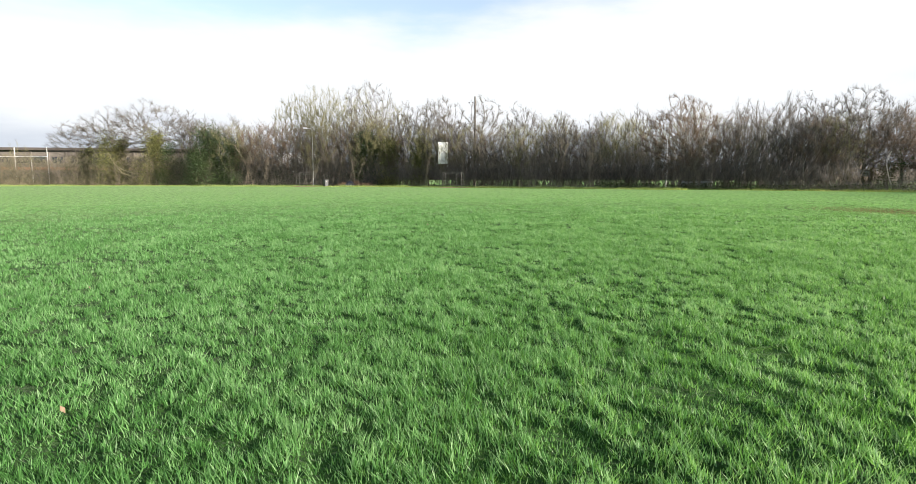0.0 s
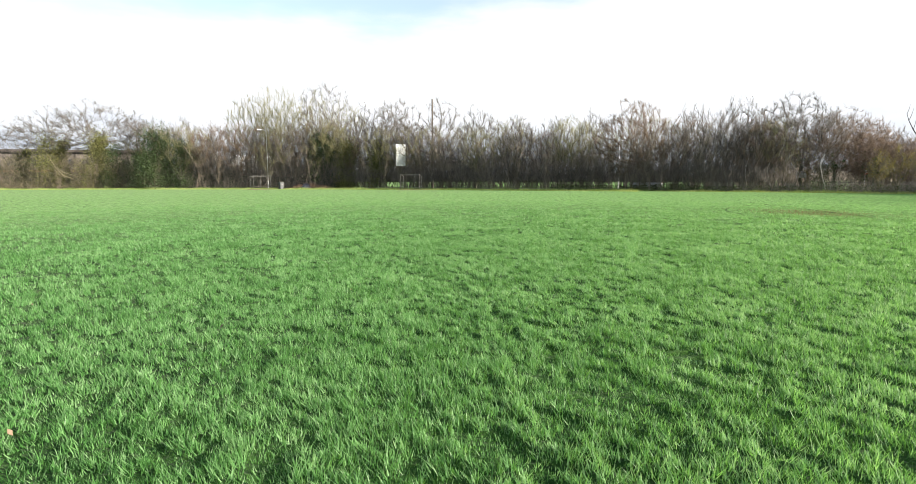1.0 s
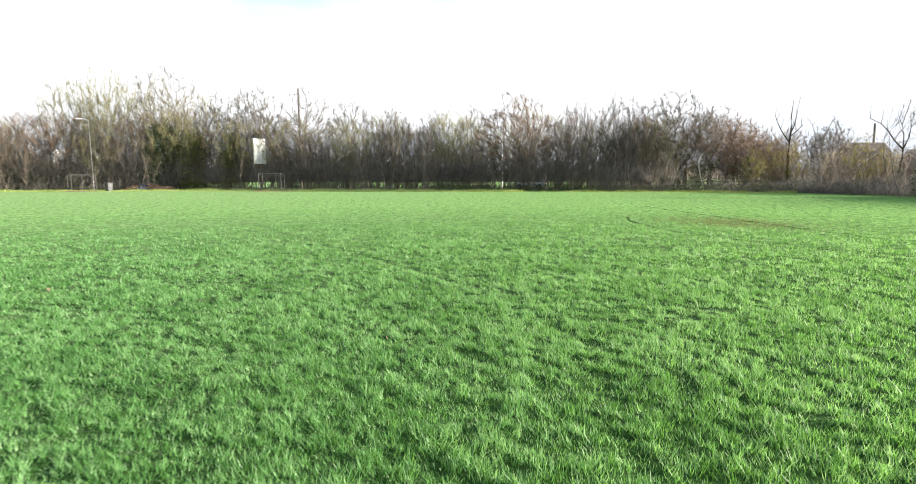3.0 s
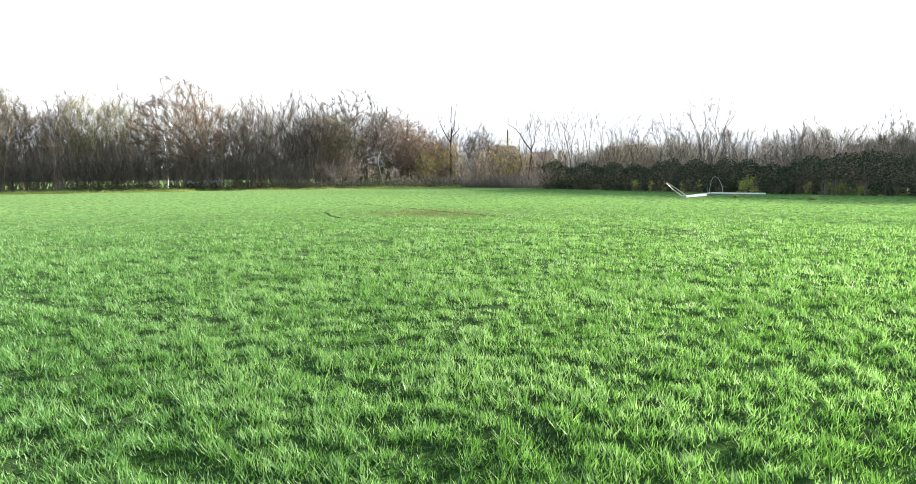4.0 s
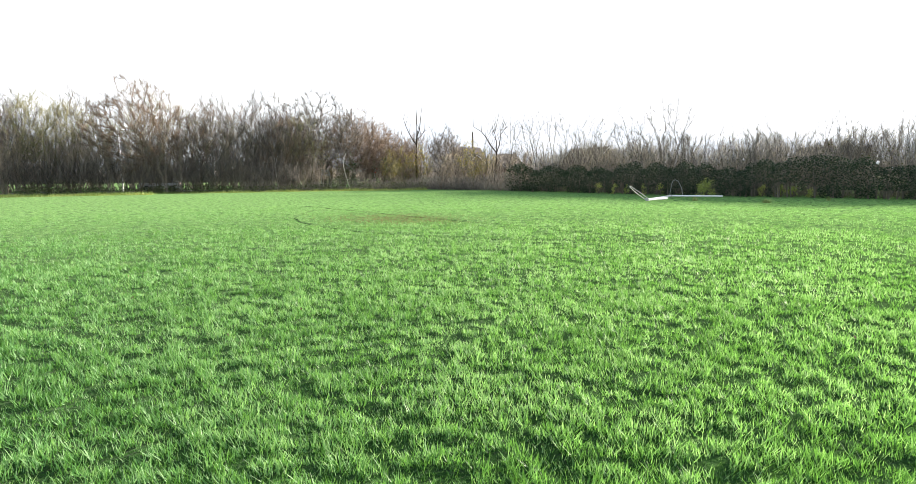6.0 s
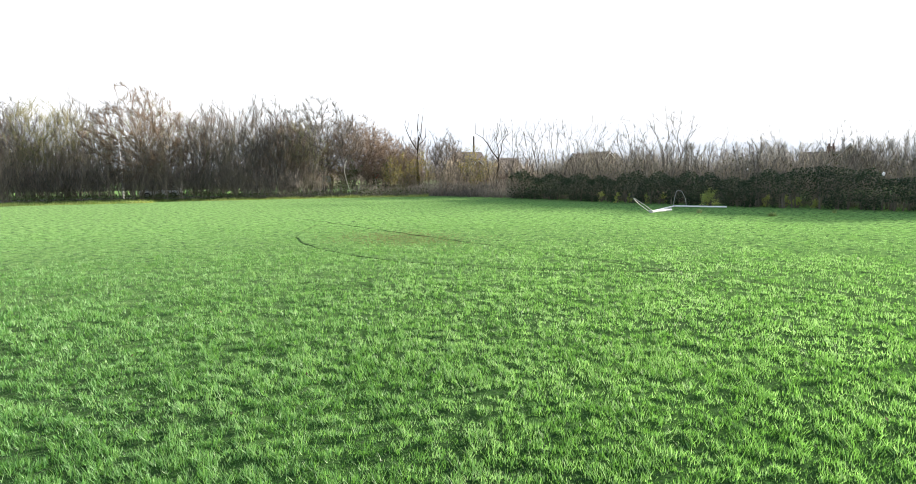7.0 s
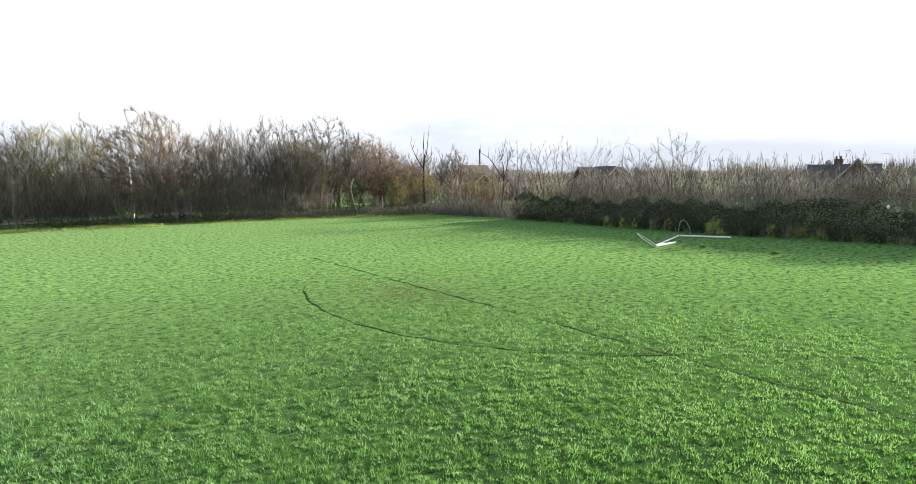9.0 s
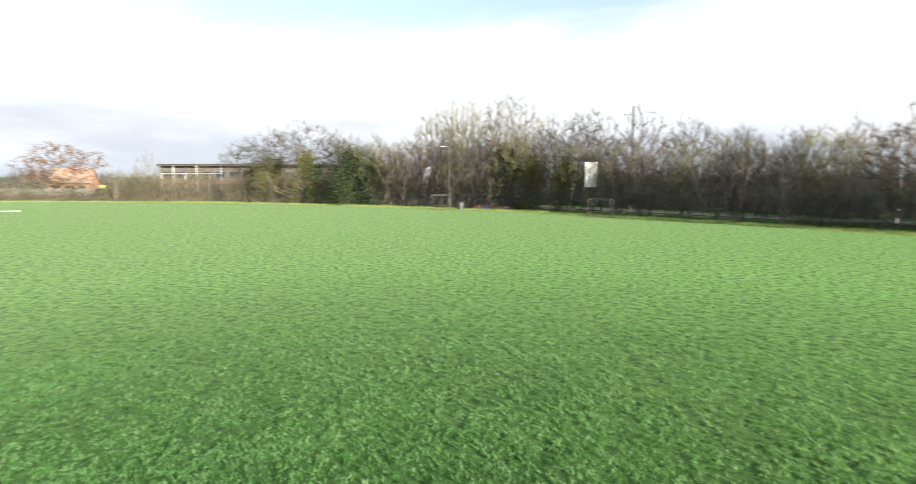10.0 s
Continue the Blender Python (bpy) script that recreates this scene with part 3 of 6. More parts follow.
def tree(name, seed, height, kind, bark, twig, stems=1, leaves=None, ivy=None, tip=0.0098, spray=2.0, length=0.8, fine=0.0118, spread=0.22):
    """A bare tree at the origin: trunks with boughs, a crown of fine twigs, and leaves or ivy where it has them."""
    rs = np.random.RandomState(seed)
    pts = crown_points(rs, height, kind)
    pos, par, stem = [], [], []
    space = (4.0 * (kind["r"] * height) ** 2 * (1 - kind["base"]) * height * 0.55 / kind["n"]) ** (1 / 3)
    step = 0.42 * space

    def chain(p, d, length, up, first, sid):
        """Nodes along a bough that bends upwards."""
        last = first
        for _ in range(max(2, int(length / step))):
            d = d + rs.normal(0, 0.07, 3)
            d[2] += up
            d = d / np.linalg.norm(d)
            p = p + d * step
            pos.append(p), par.append(last), stem.append(sid)
            last = len(pos) - 1
        return last

    for s in range(stems):
        a0 = s * 6.2832 / stems + rs.uniform(-0.6, 0.6)
        out = spread if stems > 1 else 0.03
        o = np.array([math.cos(a0), math.sin(a0), 0]) * (0.018 * height if stems > 1 else 0) + np.array([0, 0, -0.12])
        pos.append(o), par.append(-1), stem.append(s)
        first = len(pos) - 1
        d = np.array([math.cos(a0) * out + kind["lean"], math.sin(a0) * out, 1.0])
        chain(o, d / np.linalg.norm(d), height * (kind["base"] + 0.14), 0.03, first, s)
        trunk = [i for i in range(first, len(pos)) if pos[i][2] > kind["base"] * height * 0.75]
        for i in range(kind["limbs"]):
            a = i * 2.4 + rs.uniform(-0.5, 0.5)
            e = radians(rs.uniform(*kind["tilt"]))
            d = np.array([math.cos(a) * math.cos(e), math.sin(a) * math.cos(e), math.sin(e)])
            at = trunk[rs.randint(len(trunk))]
            chain(pos[at], d, height * kind["run"] * rs.uniform(0.5, 1.0) * (0.55 if math.cos(e) > 0.7 else 1.0), 0.05, at, s)
    pos, par = colonise(rs, pts, pos, par, step, 0.5 * space, kind["lift"])
    n = len(pos)
    stem += [0] * (n - len(stem))
    rad = np.zeros(n)
    for i in range(n - 1, 0, -1):
        rad[i] = max(rad[i], tip ** 2.7) if rad[i] == 0 else rad[i]
        if par[i] >= 0:
            rad[par[i]] += rad[i]
    rad = np.maximum(rad, tip ** 2.7) ** (1 / 2.7)
    for i in range(n):
        if par[i] >= 0:
            stem[i] = stem[par[i]]
    stem = np.array(stem)
    k = height / pos[:, 2].max()
    pos = pos * k
    rad = rad * (1 + 0.5 * np.exp(-np.maximum(pos[:, 2], 0) / (0.03 * height)) * (rad > 0.04))
    has = np.where(par >= 0)[0]
    root = holder(name)
    big = rad > 0.026
    for s in range(stems):
        i = has[big[has] & (stem[has] == s)]
        if len(i):
            v, f = tube_mesh(pos[par[i]], pos[i], np.minimum(rad[par[i]], rad[i] * 1.35), rad[i], 5)
            part("trunk", mesh_np("trunk", v, f), bark, root, smooth=True)
    i = has[~big[has]]
    v, f = tube_mesh(pos[par[i]], pos[i], np.minimum(rad[par[i]], rad[i] * 1.4), rad[i], 3)
    f = np.concatenate([f[:, [0, 1, 2]], f[:, [0, 2, 3]]])
    vs, fs, base = [v], [f], len(v)
    # sprays of twigs on the thin branches, pointing out and up
    thin = has[rad[has] < 0.0165]
    src = np.repeat(thin, rs.poisson(spray, len(thin)))
    mid = np.array([0, 0, (kind["base"] + 0.3 * (1 - kind["base"])) * height])
    outw = pos[src] - mid
    outw /= np.linalg.norm(outw, axis=1, keepdims=True) + 1e-9
    way = pos[src] - pos[par[src]]
    way /= np.linalg.norm(way, axis=1, keepdims=True) + 1e-9
    d = 0.5 * way + 0.5 * outw + rs.normal(0, 0.36, way.shape) + np.array([0, 0, 0.25])
    d /= np.linalg.norm(d, axis=1, keepdims=True)
    ln = length * rs.uniform(0.4, 1.15, len(src))
    t = rs.rand(len(src), 1)
    p0 = pos[src] * t + pos[par[src]] * (1 - t)
    p1 = p0 + d * ln[:, None]
    e = d + rs.normal(0, 0.3, d.shape)
    e /= np.linalg.norm(e, axis=1, keepdims=True)
    m0 = p0 + d * (ln * rs.uniform(0.25, 0.6, len(src)))[:, None]
    m1 = m0 + e * (ln * 0.55)[:, None]
    for a, b, r in ((p0, p1, fine), (m0, m1, fine * 0.85)):
        v, f = spikes(a, b, np.full(len(a), r))
        vs.append(v), fs.append(f + base)
        base += len(v)
    part("crown", mesh_np("crown", np.concatenate(vs), np.concatenate(fs)), twig, root)
    if leaves:
        mat, frac, size, lo, hi = leaves
        z = p1[:, 2] / height
        q = np.concatenate([p1, m1])[np.tile((rs.rand(len(p1)) < frac) & (z > lo) & (z < hi), 2)]
        q = q + rs.normal(0, 0.1, q.shape)
        part("leaves", mesh_np("leaves", *leaf_cards(q, size, rs)), mat, root)
    if ivy:
        mat, count, size, hi, wide = ivy
        segs = has[(rad[has] > 0.035) & (pos[has][:, 2] < hi * height)]
        at = segs[rs.randint(0, len(segs), count)]
        t = rs.rand(count, 1)
        p = pos[at] * t + pos[par[at]] * (1 - t) + rs.normal(0, wide, (count, 3)) * np.array([1, 1, 0.7])
        p[:, 2] = np.abs(p[:, 2])
        part("ivy", mesh_np("ivy", *leaf_cards(p, size, rs)), mat, root)
    return root


def put(x, y, h_src, h, turn, wide=1.0):
    h = h * 1.05
    k = h / h_src
    m = Matrix.Translation((x, y, 0)) @ Matrix.Rotation(radians(turn), 4, "Z") @ Matrix.Diagonal((k * wide, k * wide, k, 1))
    return m


def place(src, h_src, spots, label, group=""):
    """The first spot takes the tree itself, the others a copy."""
    rs = random.Random(len(spots) + int(h_src * 10))
    for i, (x, y, h, *w) in enumerate(spots):
        m = put(x, y, h_src, h, rs.uniform(0, 360), w[0] if w else 1.0)
        if i:
            ob = copy_thing(src, m)
        else:
            ob = src
            first = m
        tagged(ob, label, "tree", group)
    src.matrix_basis = first


def build_trees():
    t = tree("field_maple_tree", 21, 11.2, shape(0.40, 0.13, 2175, 9, (30, 80), 0.95, 0.1, 0.34), M_BARK, M_TWIG_RED, fine=0.0115, tip=0.0095, spray=3.6, leaves=(M_RUSTLEAF, 0.10, 0.05, 0.12, 0.6))
    place(t, 11.2, [(20.5, 60.4, 10.3, 1.0)], "broad round-headed bare maple with some rusty leaves at the field edge")
    t = tree("field_oak_tree", 25, 10.8, shape(0.40, 0.22, 1667, 7, (25, 72), 0.9, 0.1, 0.31), M_BARK, M_TWIG, fine=0.0115, tip=0.0095, spray=3.2, ivy=(M_IVY, 160, 0.09, 0.4, 0.1))
    place(t, 10.8, [(36.9, 54.4, 10.0, 1.08), (33.6, 57.5, 7.6, 1.05), (27.5, 61.5, 8.0, 0.9), (-9.0, 76.6, 12.1, 0.85)], "bare spreading broadleaf tree with fine grey-brown twigs", "edge trees")
    t = tree("field_oak_tree", 26, 9.0, shape(0.46, 0.2, 1450, 7, (20, 65), 0.85, 0.1, 0.31, 0.1), M_BARK, M_TWIG_RED, spray=1.9, ivy=(M_IVY, 400, 0.10, 0.5, 0.12))
    place(t, 9.0, [(40.4, 53.0, 8.6, 1.1), (43.4, 51.2, 7.0, 1.1), (39.5, 57.5, 8.4, 1.0), (45.2, 49.6, 5.4, 1.0), (49.5, 62.0, 8.2, 0.95), (50.6, 53.6, 6.6, 0.9), (54.5, 51.5, 6.0, 0.9), (36.0, 59.5, 8.4, 1.1), (48.0, 58.0, 6.0, 1.1), (52.0, 61.0, 6.0, 1.2), (46.5, 57.0, 8.4, 1.1), (42.5, 56.0, 8.6, 1.0)], "bare low-domed broadleaf tree with reddish-brown twigs", "edge trees")
    t = tree("bare_tree", 32, 12.0, shape(0.20, 0.25, 754, 6, (50, 82), 1.2, 0.3, 0.31), M_BARK, M_TWIG, spray=2.0)
    place(t, 12.0, [(-54.3, 87, 12.2, 1.5), (-51.3, 85.5, 11.4, 1.6), (-48.4, 87, 9.6, 1.3),  (-15.9, 81, 11.6), (2.3, 75.4, 11.6, 1.3), (17.3, 67.4, 10.3), (28.3, 60.2, 9.8), (23.5, 66, 9.2), (12.0, 70, 9.4)], "slender bare tree with upright limbs in the tree belt", "edge trees")
    t = tree("bare_tree", 37, 11.0, shape(0.20, 0.25, 609, 5, (50, 80), 1.25, 0.3, 0.31), M_BARK, M_TWIG, spray=1.9, leaves=(M_WITHERED, 0.10, 0.08, 0.6, 1.1))
    place(t, 11.0, [(8.0, 68.6, 9.4), (-3.0, 76, 12.4, 1.2), (32.6, 55.6, 9.6, 0.8), (12.7, 66.3, 9.0), (5.5, 71, 9.2), (-11.5, 80, 12.4, 1.3), (-14.2, 79, 11.8)], "bare tree with a few withered leaves at its tip", "edge trees")
    t = tree("willow_tree", 41, 15.5, shape(0.30, 0.12, 1667, 5, (48, 84), 1.2, 0.22, 0.34), M_OLIVEBARK, M_TWIG_OLIVE, stems=4, length=0.95, spray=2.6)
    place(t, 15.5, [(-28.2, 83.0, 15.0, 1.05), (-23.8, 86, 14.8, 1.05), (-18.6, 85, 13.4, 0.9), (-31.5, 87, 15.4, 1.0), (-34.4, 85.5, 14.4, 0.9)], "many-stemmed bare willow with olive-grey twigs", "willows")
    t = tree("ash_tree", 44, 16.1, shape(0.29, 0.34, 1100, 8, (40, 80), 1.05, 0.16, 0.28), M_BARK, M_TWIG, length=0.95, ivy=(M_IVY, 6000, 0.10, 0.52, 0.45))
    place(t, 16.1, [(-20.8, 80, 15.2, 1.1)], "tall bare ash with an ivy-clad lower trunk")
    t = tree("ivy_clad_tree", 47, 13.0, shape(0.44, 0.40, 1305, 9, (15, 70), 0.8, 0.1, 0.26, -0.16), M_BARK, M_TWIG, length=0.95, spray=2.5, ivy=(M_IVY_OLIVE, 6500, 0.12, 0.7, 0.36))
    place(t, 13.0, [(-65.5, 84.5, 12.4, 1.2), (-59.4, 84.6, 13.4, 1.15), (-72.5, 86, 10.4, 1.2)], "old spreading bare tree with ivy over its limbs", "ivy-clad trees")
    t = tree("birch_tree", 52, 9.6, shape(0.19, 0.3, 478, 5, (45, 78), 1.1, 0.25, 0.28), M_BIRCH, M_TWIG, spray=2.0)
    place(t, 9.6, [(30.5, 56.6, 9.9), (-7.5, 74.4, 8.8, 1.3), (38.5, 51.5, 8.2), (31.5, 54.4, 7.5), (45.6, 50.5, 6.4), (33.8, 53.4, 6.8), (48.5, 51.5, 5.8), (50.5, 55.0, 5.4), (47.0, 54.5, 5.6)], "thin pale-barked birch, bare of leaves", "birches")
    # the belt's own crowd of slim trees, front and back
    rb = random.Random(12)
    kinds = ((M_TWIG, 1, 0.24, 1.2), (M_TWIG_RED, 2, 0.30, 1.05), (M_TWIG, 3, 0.30, 1.15), (M_TWIG_OLIVE, 2, 0.28, 1.1))
    fill = [tree("belt_tree", 101 + i, 9.0, shape(r, 0.16, 360, 4, (48, 82), hi, 0.25, 0.31), M_BARK, m, stems=st, spray=1.9, length=1.35) for i, (m, st, r, hi) in enumerate(kinds)]
    spots = [[], [], [], []]
    for i in range(92):
        s = 0.44 + 0.50 * (i + rb.random()) / 92
        back = i % 3 == 0
        p = off_edge(FAR_EDGE, s, rb.uniform(14.5, 20) if back else rb.uniform(1.8, 5.6))
        if abs(p.x - 20.0) < 5.0 and not back:
            p = off_edge(FAR_EDGE, s, rb.uniform(5.0, 6.5))
        tall = rb.uniform(6.6, 9.0) * (1.15 if back else 1.0) * (1.15 if s < 0.62 else 1.0)
        if abs(p.x - 20.5) < 3.5 and not back:
            tall *= 0.75
        spots[rb.randrange(4)].append((p.x, p.y, tall, rb.uniform(1.0, 1.35)))
    for src, sp in zip(fill, spots):
        place(src, 9.0, sp, "slim bare tree crowded in the field-edge belt", "belt trees")
    # the dead tree in the corner
    dead = holder("dead_tree", Matrix.Translation((45.4, 47.9, 0)) @ Matrix.Rotation(radians(-43), 4, "Z"))
    tagged(dead, "bare dead tree with a dark trunk forking into few limbs", "tree")
    rd = random.Random(6)

    def limb(name, pts, r0, r1, parent, twigs=0):
        k = len(pts) - 1
        ob = part(name, tubes(pts, [r0 + (r1 - r0) * i / k for i in range(k + 1)], 7), M_DEADWOOD, parent)
        for i in range(twigs):
            a = Vector(pts[1 + i % k])
            d = Vector((rd.uniform(-0.5, 0.5), rd.uniform(-0.4, 0.4), rd.uniform(0.5, 1.0)))
            part("twig", tubes([a, a + d * 0.6, a + d * 1.0 + Vector((0, 0, 0.25))], [0.028, 0.02, 0.008], 5), M_DEADWOOD, ob)

    limb("trunk", [(0, 0, -0.1), (0.06, 0, 1.6), (-0.02, 0, 3.4), (0.04, 0, 5.2), (0.12, 0.05, 6.3), (0.04, 0, 7.4), (0.16, 0, 9.1)], 0.2, 0.03, dead, 4)
    limb("limb", [(0.03, 0, 5.0), (-0.35, 0.1, 5.5), (-0.8, 0.1, 6.3), (-1.2, 0, 7.2), (-1.4, 0.1, 7.9)], 0.07, 0.02, dead, 4)
    limb("limb", [(0.1, 0, 5.9), (0.4, -0.1, 6.7), (0.5, -0.1, 7.6), (0.62, 0, 8.6)], 0.07, 0.02, dead, 4)
    limb("limb", [(0.1, 0, 5.6), (0.55, 0.2, 6.0), (0.95, 0.2, 6.5), (1.1, 0.2, 6.7)], 0.05, 0.015, dead, 2)
    t = tree("small_tree", 63, 6.4, shape(0.38, 0.22, 435, 6, (25, 70), 1.0, 0.1, 0.28), M_BARK, M_TWIG, length=0.5)
    place(t, 6.4, [(50.9, 48.6, 6.9, 0.8), (56, 52, 5.4, 0.9), (53.5, 43.0, 4.6, 0.9), (47.6, 42.6, 4.4, 0.9), (48.8, 40.2, 4.6, 0.9), (47.2, 35.4, 4.2, 0.9), (50.4, 45.0, 4.8, 0.9), (45.6, 43.6, 3.8, 0.9), (50.0, 37.4, 4.6, 0.9), (57.5, 40, 4.6, 1.0), (60, 46, 5.0, 0.9), (58, 33, 5.0, 1.0), (63, 29, 5.0, 1.0), (66, 20, 5.0, 1.0), (52.4, 49.2, 7.0, 0.8), (54.6, 51.6, 7.8, 0.8), (49.4, 47.4, 6.2, 0.9), (50.2, 51.0, 7.2, 0.9), (53.0, 46.6, 5.6, 0.9), (62, 40, 4.6, 1.1), (61, 36, 4.4, 1.1), (56, 44.5, 4.8, 1.0), (67, 33, 4.6, 1.1), (64, 37.5, 4.4, 1.2), (70, 14, 4.6, 1.2), (74, 10, 4.8, 1.2), (72, 18, 4.6, 1.2)], "small round-headed bare tree behind the corner", "small trees")
    # the forked tree before the house, a few curved boughs
    fork = holder("forked_tree", Matrix.Translation((46.9, 37.9, 0)) @ Matrix.Rotation(radians(-50), 4, "Z"))
    tagged(fork, "bare tree with a dark curved fork beside the hedge end", "tree")
    limb("trunk", [(0, 0, -0.1), (0.1, 0, 1.5), (0.32, 0, 3.0), (0.3, 0, 3.8)], 0.11, 0.08, fork)
    limb("limb", [(0.3, 0, 3.8), (-0.35, 0, 4.6), (-0.8, 0.1, 5.4), (-1.3, 0, 6.0), (-2.1, 0, 6.5)], 0.07, 0.02, fork, 4)
    limb("limb", [(0.3, 0, 3.8), (0.28, 0.1, 5.0), (0.1, 0.1, 5.8), (0.35, 0.1, 7.0)], 0.06, 0.015, fork, 4)
    limb("limb", [(0.3, 0, 3.8), (0.6, -0.1, 4.7), (0.7, -0.1, 5.6), (1.3, 0, 6.5)], 0.06, 0.015, fork, 4)
    t = tree("yellowing_shrub", 66, 4.3, shape(0.36, 0.1, 319, 3, (45, 80), 1.15, 0.2, 0.31), M_BARK, M_TWIG_OLIVE, stems=5, length=0.45, fine=0.009, tip=0.01, leaves=(M_YELLOW, 0.85, 0.055, 0.3, 1.1))
    place(t, 4.3, [(45.2, 39.4, 4.6, 1.0), (46.0, 38.4, 3.8, 0.9), (44.9, 46.6, 4.4, 0.9), (41.0, 47.6, 3.8, 0.8), (39.6, 56.5, 5.0, 0.9), (43.4, 48.2, 4.2, 0.8), (47.8, 45.6, 3.2, 0.8), (41.0, 62.5, 6.0, 0.9)], "thin shrub with yellow autumn leaves", "yellowing shrubs")
    t = tree("orange_leaved_tree", 71, 10.5, shape(0.42, 0.16, 942, 7, (25, 75), 0.95, 0.1, 0.31), M_BARK, M_TWIG_RED, leaves=(M_RUSTLEAF, 0.55, 0.16, 0.15, 1.1))
    place(t, 10.5, [(-110.9, 78, 10.2, 1.5)], "broad tree still holding russet autumn leaves")
    t = tree("bushy_tree", 73, 9.0, shape(0.34, 0.12, 377, 4, (40, 80), 1.0, 0.2, 0.31), M_BARK, M_TWIG_OLIVE, stems=2)
    place(t, 9.0, [(-96.5, 85, 9.1, 1.0), (-88, 90, 7.5, 1.0), (-73, 86, 7.0, 1.0)], "bushy bare tree with pale olive twigs", "bushy trees")
    # thin saplings over the hedge
    rs = random.Random(5)
    kinds = [tree("sapling", 81 + i, 7.0, shape(r, 0.34, n, l, (55, 82), 1.2, 0.3, 0.28), M_DARKTWIG, M_DARKTWIG, stems=st, spray=1.1, length=0.6, fine=0.0075, tip=0.0075, spread=0.1) for i, (r, n, l, st) in enumerate(((0.15, 110, 3, 1), (0.18, 140, 3, 2), (0.13, 80, 2, 1)))]
    spots = [[], [], []]
    y = 35.5
    while y > -6:
        h = (rs.uniform(5.4, 7.8) if y > 17.5 else rs.uniform(3.8, 5.4))
        spots[rs.randrange(3)].append((43.8 + rs.uniform(-0.9, 1.6), y, h, rs.uniform(0.9, 1.3)))
        y -= rs.uniform(0.7, 1.35)
    for src, sp in zip(kinds, spots):
        place(src, 7.0, sp, "thin bare sapling rising over the hedge", "saplings over the hedge")
    # woods behind the houses
    t = tree("belt_tree", 120, 8.0, shape(0.3, 0.16, 260, 4, (48, 82), 1.0, 0.2, 0.3), M_BARK, M_TWIG, stems=2, tip=0.02, fine=0.02, length=0.9)
    place(t, 8.0, [(*off_edge(BACK_LINE, (i + rs.random()) / 24, rs.uniform(-4, 4)), rs.uniform(4.6, 7.4), rs.uniform(1.0, 1.6)) for i in range(24)], "bare tree in the low wood behind the houses", "trees behind the houses")
    # far poplars
    pop = tree("poplar_tree", 91, 16.0, shape(0.09, 0.1, 174, 8, (65, 84), 1.0, 0.4, 0.15), M_BARK, M_TWIG, tip=0.05, fine=0.045, length=0.95, spray=1.4)
    sp = []
    for i in range(19):
        az = radians(66.5 + i * 0.98 + rs.uniform(-0.25, 0.25))
        sp.append((310 * math.sin(az), 310 * math.cos(az), rs.uniform(9.5, 13), 1.3))
    place(pop, 16.0, sp, "narrow poplar in a distant row", "far poplars")


